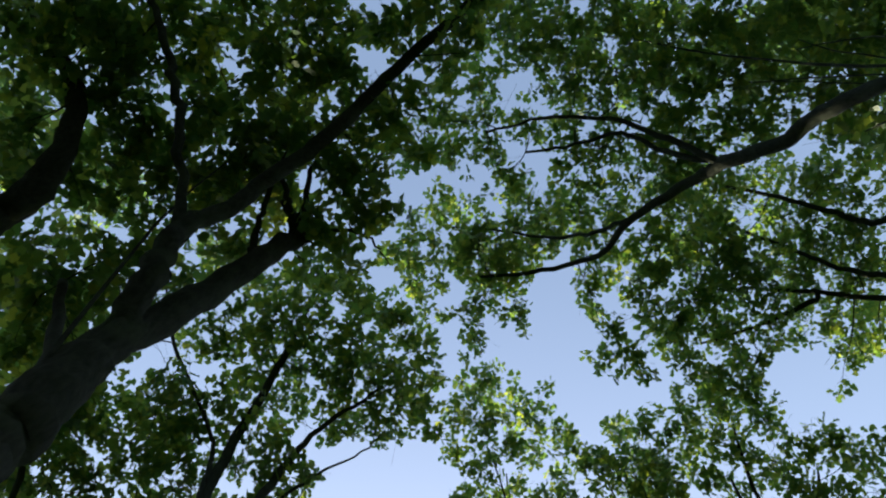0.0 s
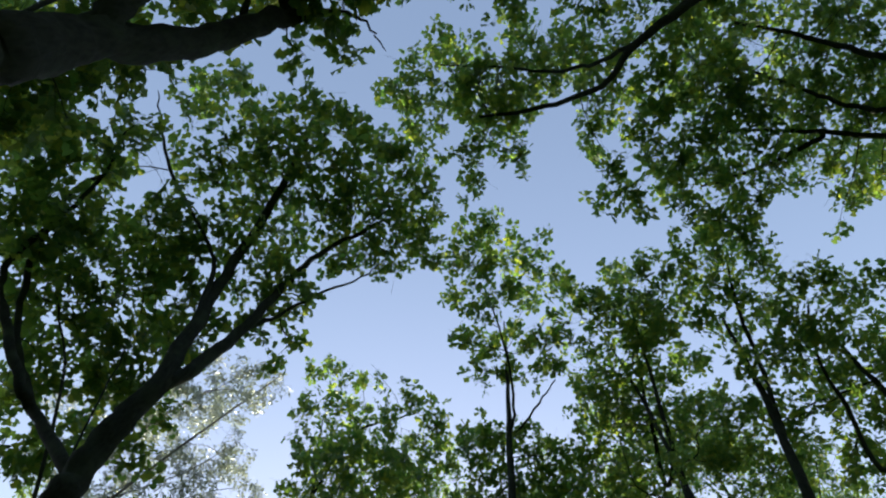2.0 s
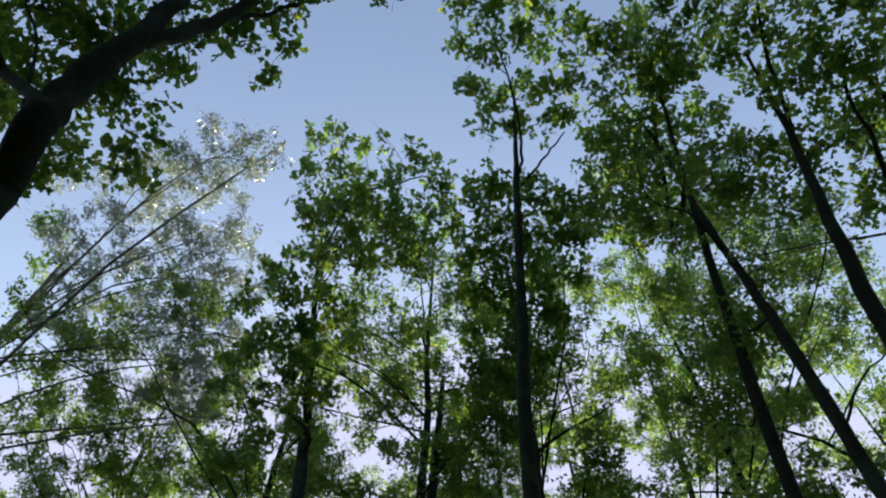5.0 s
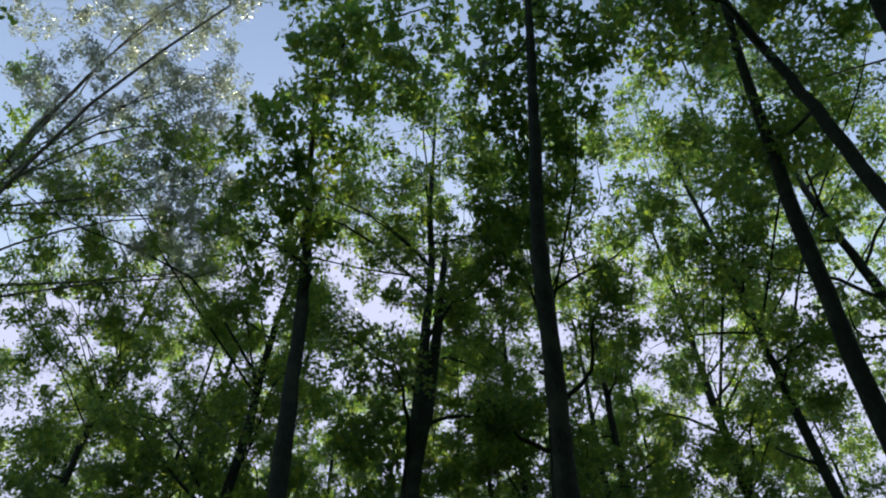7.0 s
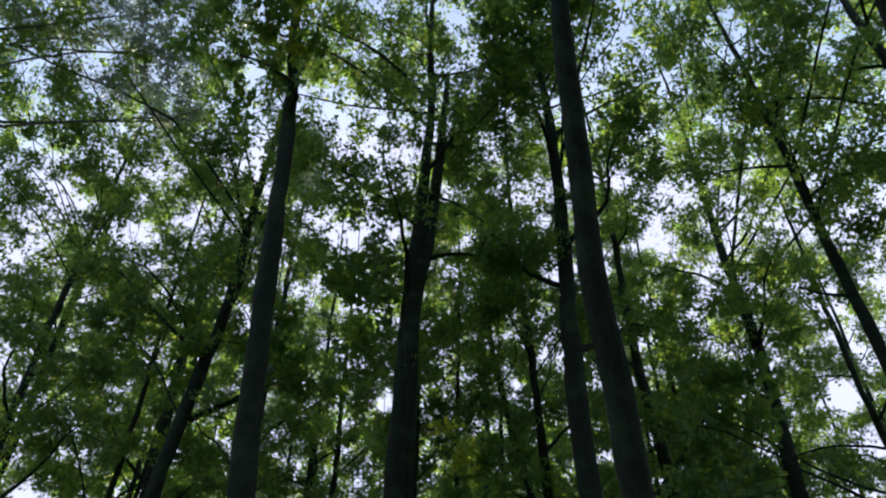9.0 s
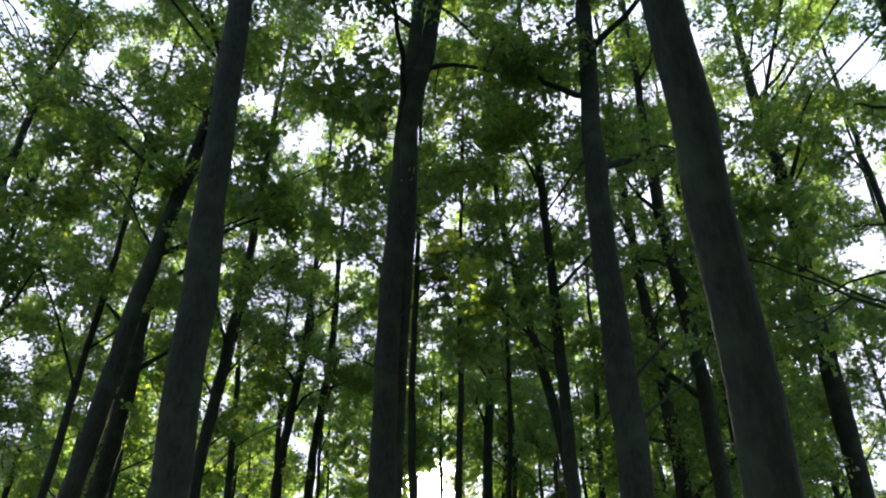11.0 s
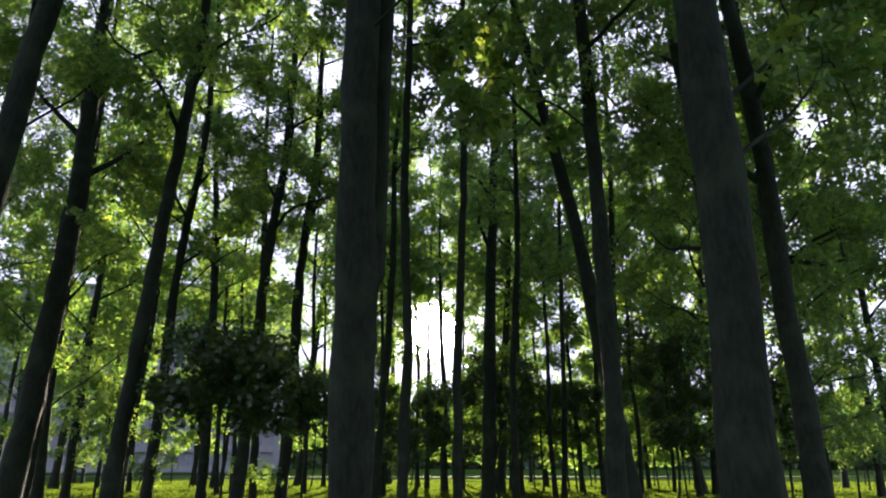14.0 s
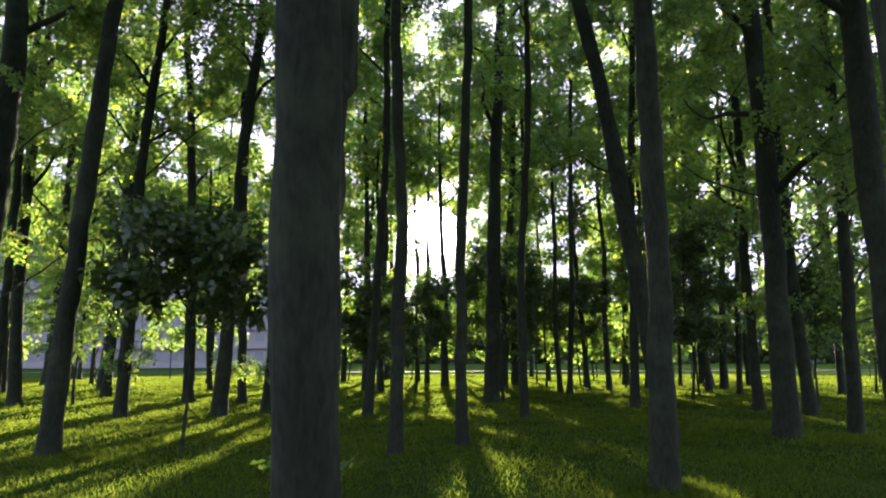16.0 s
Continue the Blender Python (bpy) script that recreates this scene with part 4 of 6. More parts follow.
sprays(pale_tree, [(-9.2, 15.46, 21.86, 0.79), (-7.53, 15.97, 23.54, 0.51), (-7.75, 16.56, 22.5, 0.75), (-8.64, 16.35, 22.16, 0.92), (-9.33, 16.15, 20.77, 0.87), (-10.68, 16.32, 20.68, 0.97)], kind='pale')
sprays(pale_tree, [(-12.16, 16.6, 20.4, 0.96), (-10.08, 18.01, 21.35, 0.92), (-8.33, 16.8, 20.37, 0.87), (-7.48, 16.81, 20.72, 0.78), (-6.57, 17.31, 20.76, 0.71), (-6.6, 17.52, 22.45, 0.42)], kind='pale')
sprays(pale_tree, [(-11.2, 19.18, 21.52, 1.05), (-8.68, 17.94, 19.69, 0.96), (-7.96, 19, 21.31, 0.83), (-7.19, 19.14, 19.95, 0.71), (-8.37, 19.67, 19.67, 0.89)], kind='pale')
sprays(pale_tree, [(-13.34, 19.29, 21.98, 1.07), (-11.83, 19.54, 20.38, 1.02), (-9.67, 19.34, 19.58, 0.98), (-10.36, 19.94, 18.59, 0.86), (-9.06, 20.93, 19.32, 0.9), (-13.33, 19.21, 20.28, 0.91), (-13.76, 17.51, 19.72, 0.86)], kind='pale')
sprays(pale_tree, [(-15.28, 15.5, 25.84, 1.04), (-13.36, 15.18, 25.53, 1.03), (-11.36, 14.74, 24.39, 0.98), (-10.64, 15.33, 25.9, 0.94), (-8.9, 15.12, 24.32, 0.89), (-8.53, 15.55, 26.43, 0.85)], kind='pale')
sprays(pale_tree, [(-12.13, 15.75, 22.99, 0.86), (-11.78, 16.88, 25.43, 0.96), (-9.99, 16.72, 24.6, 0.93), (-8.15, 16.53, 23.28, 0.79), (-7.69, 17.33, 24, 0.66), (-7.98, 16.19, 25.34, 0.46)], kind='pale')
sprays(pale_tree, [(-8.76, 16.65, 21.86, 0.76), (-11.25, 17.74, 24.37, 0.85), (-8.48, 17.48, 22.21, 0.71), (-9.68, 17.95, 21.86, 0.71), (-8.61, 18.88, 23.01, 0.75), (-7.14, 17.25, 22.57, 0.47)], kind='pale')
sprays(pale_tree, [(-14.4, 16.59, 23.01, 0.89), (-13.13, 17.26, 22.23, 0.88), (-12.57, 18.27, 24.05, 0.96), (-12.1, 19.35, 23, 0.85), (-10.15, 19.65, 21.93, 0.83)], kind='pale')
sprays(pale_tree, [(-9.11, 19.18, 21.59, 0.73), (-7.64, 19.18, 20.54, 0.62), (-9.63, 20.57, 19.46, 0.78), (-8.81, 20.53, 20.05, 0.8), (-10.78, 21.1, 19.49, 0.72), (-7.97, 21.98, 21.18, 0.69), (-8.23, 21.77, 19.04, 0.72), (-10.27, 22.82, 19.58, 0.63)], kind='pale')
sprays(pale_tree, [(-11.85, 21.55, 23.35, 0.93), (-9.43, 20.5, 21.67, 0.76), (-7.02, 20.75, 22.77, 0.71), (-6.46, 21.77, 22.96, 0.62), (-8.93, 22.05, 20.96, 0.88), (-10.96, 23.94, 21.81, 0.85), (-10.53, 21.69, 20.79, 0.77), (-4.66, 24.55, 18.5, 0.72), (-3.96, 24.58, 19.4, 0.61), (-5.12, 24.5, 19.02, 0.6), (-13.07, 21.6, 20.97, 0.87), (-14.31, 20.79, 22.12, 0.88)], kind='pale')

# ---- the trees of the wood ----
stout_oak = oak(-0.99, 20.09, (-0.05, -0.05), 0.115, 0.42, 28, 7.5, 3.0, "mid", 21, "stout oak tree with furrowed grey bark")
dark_oak = oak(2.17, 19.14, (0.016, 0.04), 0.027, 0.48, 28, 8, 3.0, "mid", 22, "stout dark oak tree with a straight stem")
broad_oak = oak(-10.4, 30.3, (0.073, 0.039), -0.104, 0.62, 29, 8, 3.4, "mid", 23)
left_oak = oak(-6.98, 22.5, (0.083, 0.008), 0.0, 0.42, 28, 8, 3.2, "mid", 24)
oak(-6.48, 27.02, (0.065, 0.021), -0.023, 0.33, 26, 8, 2.4, "mid", 25)
high_oak = oak(9.2, 26.5, (0.091, 0.035), -0.028, 0.56, 31, 11, 3.4, "mid", 26)
edge_oak = oak(11.95, 18.2, (-0.1, -0.06), 0.0, 0.42, 28, 10, 3.2, "mid", 27)
oak(5.58, 11.0, (-0.03, -0.03), 0.01, 0.27, 23, 9, 2.4, "mid", 28, limbs=5)
bent_oak = oak(7.3, 18.3, (0.1, 0.03), -0.08, 0.3, 27, 9, 2.6, "mid", 29)
oak(5.79, 24.95, (0.0, 0.011), -0.024, 0.4, 28, 4, 2.8, "mid", 30)
oak(6.18, 28.87, (0.009, 0.0), -0.04, 0.44, 28, 4, 2.8, "mid", 31)
slim_oak = oak(2.3, 23.93, (0.017, 0.0), -0.048, 0.3, 26, 8, 2.4, "mid", 32)
oak(3.89, 28.57, (-0.091, 0.059), -0.1, 0.38, 26, 8, 2.4, "mid", 33)
oak(-14.7, 39.2, (-0.046, 0.0), 0.055, 0.42, 28, 7, 3.0, "mid", 34)
oak(-22.4, 54.2, (0.057, 0.012), 0.0, 0.5, 24, 5, 3.2, "far", 35)
oak(-15.9, 43.3, (0.007, 0.0), 0.0, 0.38, 26, 5, 3.0, "far", 36)
oak(-27.9, 66.8, (-0.039, 0.0), 0.0, 0.5, 22, 4, 3.4, "far", 37)
oak(-27.4, 70.7, (-0.01, 0.0), 0.0, 0.5, 22, 4, 3.4, "far", 38)
oak(-14.0, 44.0, (0.048, 0.01), 0.0, 0.37, 26, 6, 3.0, "far", 39)
thin_oak = oak(-8.7, 34.1, (0.03, 0.0), 0.0, 0.33, 26, 7, 2.6, "mid", 40)
oak(-8.9, 39.4, (-0.018, 0.0), -0.06, 0.38, 26, 7, 2.8, "mid", 41)
sprig_oak = oak(-6.3, 34.7, (0.034, 0.017), 0.025, 0.4, 27, 8, 2.6, "mid", 42)
oak(-6.8, 38.5, (-0.029, 0.0), -0.03, 0.29, 25, 8, 2.4, "mid", 43)
oak(-5.3, 36.0, (0.034, 0.0), 0.0, 0.4, 27, 8, 2.6, "mid", 44)
oak(-10.0, 61.9, (0.067, 0.0), 0.0, 0.6, 24, 5, 3.4, "far", 45)
oak(-6.8, 61.0, (0.012, 0.0), 0.0, 0.34, 22, 6, 2.6, "far", 46)
oak(-5.25, 59.9, (0.03, 0.0), 0.0, 0.36, 22, 7, 2.4, "far", 47)
oak(-2.2, 34.1, (0.077, 0.016), -0.06, 0.25, 26, 9, 2.2, "mid", 48)
oak(-0.96, 26.8, (0.008, 0.013), -0.016, 0.22, 26, 10, 2.0, "mid", 49)
narrow_oak = oak(0.11, 27.7, (0.002, 0.0), 0.028, 0.2, 25, 11, 1.8, "mid", 50)
oak(1.45, 39.8, (0.009, 0.0), 0.05, 0.55, 28, 9, 2.6, "mid", 51)
oak(2.62, 48.9, (0.06, 0.0), 0.0, 0.44, 24, 9, 2.6, "far", 52)
oak(1.85, 33.5, (0.02, 0.0), 0.019, 0.22, 26, 9, 2.0, "mid", 53)
oak(6.55, 59.9, (-0.047, 0.0), 0.0, 0.26, 21, 8, 2.0, "far", 54)
oak(4.78, 45.3, (-0.011, 0.0), 0.0, 0.23, 23, 8, 2.2, "far", 55)
oak(4.93, 44.0, (0.04, 0.0), 0.0, 0.25, 26, 8, 2.2, "far", 56)
oak(7.73, 48.8, (-0.005, 0.0), 0.0, 0.27, 23, 7, 2.4, "far", 57)
oak(5.78, 37.5, (0.042, 0.0), 0.0, 0.3, 26, 7, 2.4, "mid", 58)
oak(6.8, 70.4, (0.0, 0.0), 0.0, 0.32, 22, 8, 2.4, "far", 59)
oak(6.0, 75.8, (0.03, 0.0), 0.0, 0.3, 22, 8, 2.4, "far", 60)
oak(18.0, 92.0, (-0.05, 0.0), 0.0, 0.5, 22, 6, 3.0, "far", 61)
oak(10.4, 55.8, (0.04, 0.0), 0.0, 0.4, 23, 6, 2.8, "far", 62)
oak(12.4, 52.5, (0.038, 0.0), 0.0, 0.2, 19, 6, 2.0, "far", 63)
oak(13.6, 51.6, (-0.074, 0.0), 0.0, 0.5, 23, 5, 3.0, "far", 64)
oak(13.6, 49.7, (0.047, 0.0), 0.0, 0.39, 23, 6, 2.8, "far", 65)
oak(11.7, 43.6, (0.053, 0.0), 0.0, 0.24, 24, 6, 2.6, "far", 66)
oak(8.73, 35.5, (0.0, 0.0), 0.0, 0.3, 25, 6, 2.6, "mid", 67)
low_oak = oak(9.5, 34.2, (-0.038, 0.0), 0.021, 0.37, 26, 4, 2.8, "mid", 68)
oak(15.7, 43.4, (-0.013, 0.0), 0.0, 0.3, 25, 6, 2.8, "far", 69)
right_oak = oak(8.2, 30.1, (0.056, 0.0), -0.068, 0.28, 26, 4, 2.6, "mid", 70)
oak(-3.0, 46.6, (0.01, 0.0), 0.0, 0.3, 23, 9, 2.0, "far", 72)
oak(9.7, 49.3, (0.0, 0.0), 0.0, 0.25, 22, 7, 2.2, "far", 73)
oak(15.1, 56.6, (0.02, 0.0), 0.0, 0.3, 22, 6, 2.4, "far", 74)
oak(-16.8, 49.3, (0.03, 0.0), 0.02, 0.5, 23, 6, 2.8, "far", 75)
oak(-20.5, 47.5, (0.01, 0.0), 0.0, 0.3, 22, 4, 3.0, "far", 76)
oak(-17.3, 37.5, (0.02, 0.0), 0.0, 0.28, 24, 5, 2.8, "mid", 77)
oak(-24.5, 52.0, (0.0, 0.0), 0.0, 0.3, 21, 4, 3.0, "far", 78)
oak(-28.9, 60.8, (-0.08, 0.0), 0.0, 0.45, 23, 4, 3.4, "far", 71)

side_oak = oak(-11.5, 24.5, (-0.02, 0.0), 0.0, 0.3, 28, 6, 3.0, "mid", 119, "tall oak tree standing beside the clearing")
sprays(stout_oak, [(-2.44, 15.55, 22.06, 0.67), (-1.22, 14.44, 20.47, 0.67), (-1.71, 16.47, 21.48, 0.74), (-0.57, 15.39, 20.92, 0.71), (0.16, 15.75, 22.45, 0.68), (0.61, 15.22, 19.11, 0.59), (-2.47, 17.11, 21.12, 0.75), (-0.94, 16.67, 20.34, 0.72), (0.13, 16.31, 19.37, 0.69), (-1.94, 17.14, 18.8, 0.69), (-0.89, 16.94, 18.18, 0.67), (0.13, 17.53, 19.05, 0.71), (-2.84, 18.88, 19.44, 0.67), (-1.63, 18.4, 18.17, 0.7), (-0.4, 18.31, 18.34, 0.63), (0.7, 18.62, 19.69, 0.67), (-2.4, 19.61, 17.98, 0.72), (-1.22, 18.74, 16.42, 0.6), (-0.06, 18.39, 16.51, 0.59), (1.04, 19.58, 18.22, 0.66), (-2.78, 20.66, 17.26, 0.65), (0.44, 19.29, 15.79, 0.59), (-1.64, 20.56, 16.38, 0.63)], 'mid')
sprays(dark_oak, [(1.23, 13.47, 19.78, 0.57), (1.47, 14.68, 20.19, 0.67), (3.64, 14.93, 21.1, 0.7), (4.29, 14.35, 20.23, 0.5), (3.55, 15.62, 19.84, 0.68), (4.22, 15.73, 18.68, 0.66), (1.14, 16.41, 18.88, 0.68), (1.25, 17, 17.39, 0.65), (3.37, 16.16, 18.15, 0.59), (4.21, 18.02, 18.82, 0.53), (1.49, 18.49, 17.43, 0.68), (1.53, 18.52, 15.43, 0.57), (3.69, 19.03, 18.09, 0.53), (3.75, 19.69, 16.7, 0.62), (4.26, 20.72, 15.79, 0.69), (1.77, 20.17, 15.26, 0.6)], 'mid')
sprays(high_oak, [(7.8, 18.87, 27.39, 0.85), (8.59, 20.07, 25.75, 0.93), (7.37, 20.38, 24.11, 0.81), (9.18, 21.53, 25.02, 0.85), (7, 21.42, 23.64, 0.59), (8.45, 22.92, 23.73, 0.71), (9.37, 22.83, 22.86, 0.83), (7.06, 23.89, 23.07, 0.66), (8.01, 24.63, 22.47, 0.66), (8.64, 25.2, 20.71, 0.59), (6.04, 23.7, 21.44, 0.54), (10.04, 22.12, 24.23, 0.84), (10.87, 24.54, 23.44, 0.87), (7.66, 20.14, 26.81, 0.72)], 'mid')
sprays(side_oak, [(-14.94, 16.39, 23.49, 0.89), (-14.89, 18.04, 22.82, 0.92), (-15.56, 19.32, 21.84, 0.92), (-13.27, 18.17, 22.25, 0.8), (-12.28, 18.8, 21.75, 0.8), (-11.07, 17.82, 22.02, 0.71), (-10.68, 18.87, 21.13, 0.71), (-13.22, 19.28, 20.7, 0.79), (-11.99, 20.16, 20.89, 0.81), (-14.59, 20.51, 20.05, 0.8), (-13.31, 21.59, 20.4, 0.75), (-10.8, 20.5, 20.67, 0.73), (-15.54, 22.1, 19.43, 0.82), (-13.4, 21.71, 18.13, 0.7), (-13.92, 22.14, 17.21, 0.68), (-11.91, 21.65, 18.35, 0.54), (-12.2, 22.28, 17.08, 0.68), (-11.54, 24.09, 17.95, 0.62), (-13.5, 23.46, 16.86, 0.7), (-15, 24.16, 16.95, 0.72)], 'mid')
sprays(stout_oak, [(-1.17, 20.09, 0.94, 0.09), (-1.05, 20.1, 0.92, 0.08), (-0.85, 20.11, 0.84, 0.08)], 'sprig')
# a shoot with its sunlit brightness painted in
sprays(stout_oak, [(-0.09, 18.73, 6.69, 0.17), (0.07, 18.95, 6.26, 0.24), (0.25, 18.92, 6.43, 0.16)], 'young')
sprays(sprig_oak, [(-6.39, 34.87, 1.43, 0.31), (-6.04, 35.04, 1.2, 0.38), (-5.54, 34.96, 1.28, 0.35), (-5.3, 34.86, 1, 0.22)], 'sprig')
sprays(thin_oak, [(-8.71, 34.17, 1.3, 0.39), (-8.29, 34.04, 1.59, 0.33), (-8.7, 34.4, 0.7, 0.27), (-8.98, 34.09, 1.45, 0.27)], 'sprig')
sprays(stout_oak, [(-3.01, 18.08, 22.03, 0.79), (-2.1, 18.77, 22.79, 0.83), (-3.23, 19.04, 21.35, 0.72), (-2.72, 20.16, 21.55, 0.83), (-1.46, 19.75, 21.31, 0.81), (-2.81, 20.29, 20.03, 0.71), (-1.8, 20.56, 19.42, 0.7), (-3.35, 20.49, 19.35, 0.7), (-0.64, 17.85, 23.22, 0.74), (-1.46, 17.25, 23.79, 0.74)], 'mid')
sprays(right_oak, [(8.18, 28.69, 10.35, 0.77), (9.17, 28.55, 10.27, 0.76), (9.74, 27.78, 9.86, 0.73), (8.46, 29.09, 9.18, 0.77), (8.73, 27.48, 8.44, 0.69), (9.4, 27.12, 7.98, 0.67), (8.86, 29.42, 7.99, 0.76), (9.35, 28.28, 7.41, 0.71), (7.45, 28.34, 7.73, 0.71), (10.37, 27.59, 9.27, 0.71), (10.35, 28.13, 7.21, 0.7), (6.17, 26.93, 9.38, 0.62), (7.15, 28.88, 7.16, 0.65)], 'mid')
sprays(oak_limbs, [(1.68, -2.53, 18.52, 0.6), (2.54, -3.14, 19.03, 0.62), (3.55, -2.32, 19.8, 0.65), (4.22, -2.41, 18.53, 0.6), (5.62, -3.36, 20.13, 0.66), (6.55, -2.04, 19.66, 0.65), (7.35, -2.45, 19.59, 0.64), (8.62, -2.1, 20.09, 0.66), (9.48, -2.5, 19.84, 0.65), (9.74, -3.12, 18.7, 0.6), (10.4, -2.09, 18.72, 0.61), (4.79, -1.31, 19.4, 0.64), (5.5, -0.7, 18.06, 0.59), (7.53, -1.03, 19.11, 0.56), (9.1, -1.11, 18.19, 0.53), (8.81, -3.37, 20.09, 0.65), (3.72, -0.97, 18.39, 0.54), (3.02, -1.05, 19.84, 0.53), (11.15, -0.22, 19.36, 0.57), (9.59, -0.21, 18.64, 0.55)], 'oak')
sprays(bent_oak, [(5.31, 21.32, 9.23, 0.47), (4.81, 21.11, 8, 0.53), (5.44, 21.93, 7.95, 0.57), (4.59, 21.28, 6.75, 0.37), (6.09, 23.13, 7.59, 0.39), (6.61, 22.49, 9.78, 0.61), (6.36, 21.98, 8.83, 0.39), (6.17, 22.32, 8.46, 0.52), (6.83, 23.19, 8.1, 0.54), (5.03, 20.95, 6.3, 0.39), (7.37, 22.33, 9.84, 0.63), (6.47, 20.99, 8.16, 0.34), (7.48, 22.81, 8.82, 0.59), (6.14, 20.96, 6.68, 0.51), (6.03, 21.07, 6.04, 0.46)], 'oak')
sprays(low_oak, [(6.39, 32.32, 10.82, 0.86), (7.11, 33.06, 10.2, 0.73), (7.45, 35.44, 8.78, 0.87), (7.83, 36.53, 7.14, 0.76), (6.63, 30.2, 9.61, 0.51), (8.62, 33.01, 9.07, 0.79), (8.42, 34.74, 9.25, 0.59), (8.55, 34.82, 6.7, 0.65), (10.5, 33.13, 11.39, 0.75), (10.42, 35.33, 10.41, 0.72), (10.6, 35.36, 9.39, 0.79), (9.2, 33.32, 6.25, 0.65), (10.45, 30, 9.48, 0.74), (12.42, 34.53, 9.73, 0.69), (10.27, 30.95, 7.56, 0.63), (12.17, 36.07, 7.85, 1.02), (15.55, 35.14, 11.88, 0.67), (14.1, 34.15, 9.49, 0.95), (12.32, 32.19, 7.97, 0.73), (11.99, 31.47, 6.57, 0.77)], 'mid')
sprays(low_oak, [(8.84, 34.79, 5.41, 0.82), (10.76, 39.95, 5.33, 0.79), (11.16, 39.42, 3.67, 0.89), (9.03, 35.67, 2.96, 0.76), (12.17, 37.2, 6.65, 0.65), (11.11, 36.2, 4.68, 0.88), (13.04, 39.4, 3.63, 1.02), (13.35, 40.42, 3.37, 0.85), (13.75, 37.45, 6.54, 0.99), (13.02, 36.17, 5.14, 0.76), (11.99, 35.34, 3.63, 0.83), (13.95, 38.89, 2.52, 0.96), (15.67, 37.21, 6.48, 0.87), (13.84, 34.84, 5.05, 0.57), (13.41, 35.11, 3.88, 0.61), (14.46, 37.51, 2.67, 0.64)], 'mid')
sprays(thin_oak, [(-8.68, 32, 9.81, 0.45), (-9.85, 35.1, 9.63, 0.51), (-9.37, 34.52, 7.4, 0.48), (-6.71, 32.45, 10.83, 0.49), (-7.27, 34.37, 8.81, 0.56), (-7.75, 34.06, 7.94, 0.46), (-5.4, 32.58, 10.31, 0.41), (-6.29, 34.97, 8.79, 0.5), (-5.46, 34.41, 6.8, 0.51)], 'mid')
sprays(broad_oak, [(-9.94, 28.9, 8.67, 0.34), (-11.4, 31.92, 8.82, 0.43), (-8.98, 29.12, 7.26, 0.33), (-10.84, 31.1, 6.09, 0.53), (-12.39, 33.17, 5.94, 0.57), (-7.96, 29.23, 9.04, 0.45), (-9.83, 32.56, 9.68, 0.63), (-7.92, 28.8, 6.55, 0.37), (-7.64, 29.29, 5.84, 0.39), (-8.01, 30, 5.36, 0.49)], 'mid')
sprays(broad_oak, [(-13.36, 36.29, 6.16, 0.76), (-11.39, 33.24, 4.57, 0.66), (-14.27, 36.77, 4.06, 0.55), (-11.94, 36.22, 5.79, 0.59), (-10.37, 33.38, 4.56, 0.54), (-12.41, 37.2, 4.33, 0.66), (-9.18, 32.72, 5.4, 0.62), (-9.77, 33.62, 4.81, 0.5), (-8.87, 33.66, 3.72, 0.51)], 'mid')
sprays(slim_oak, [(0.43, 24.63, 9.27, 0.37), (0.13, 23.34, 7.28, 0.39), (0.11, 23.21, 6.75, 0.41), (0.74, 23.84, 8.51, 0.47), (0.72, 24.27, 8.26, 0.49), (0.69, 24.14, 7.07, 0.34), (1.69, 23.85, 8.28, 0.45), (1.36, 23.35, 7.42, 0.36), (1.79, 24.47, 7.08, 0.37)], 'oak')
sprays(narrow_oak, [(-1.71, 26.84, 10.79, 0.5), (-1.15, 28.71, 11.42, 0.49), (-1.8, 28.44, 10.58, 0.45), (-1.99, 29.68, 10.72, 0.7), (-0.43, 28.55, 12.25, 0.56), (-0.39, 27.41, 10.78, 0.57), (-0.17, 27.35, 9.9, 0.43), (-0.88, 28.93, 10.09, 0.61)], 'oak')
sprays(dark_oak, [(1.93, 14.97, 15.65, 0.6), (2.24, 16.43, 17.58, 0.56), (2.96, 18.12, 17.65, 0.49), (2.35, 16.32, 14.17, 0.46), (2.82, 14.68, 15.72, 0.43), (3.1, 16.56, 16.64, 0.43), (3.74, 17.35, 16.99, 0.64), (3.73, 18.38, 17.1, 0.53), (3.76, 15.13, 15.94, 0.38), (4.88, 16.92, 17.48, 0.45), (4.49, 16.84, 16.11, 0.48), (4.52, 17.12, 15.44, 0.66)], 'mid')
sprays(stout_oak, [(-8.6, 17.6, 20.56, 0.79), (-8.74, 17.98, 19.58, 0.51), (-8.89, 20, 20.55, 0.62), (-6.8, 16.94, 19.23, 0.48), (-6.28, 17.51, 17.77, 0.7), (-6.01, 17.87, 16.46, 0.47), (-6.47, 18.73, 22.03, 0.54), (-5.96, 17.68, 17.99, 0.58), (-5.29, 17.85, 17.64, 0.53), (-4.38, 17.5, 20.44, 0.65), (-4.21, 18.63, 19.35, 0.72), (-4.15, 17.86, 16.32, 0.61), (-3.31, 18.49, 21.88, 0.85), (-3.14, 18.78, 21.05, 0.78), (-3.74, 20.26, 19.68, 0.62)], 'mid')
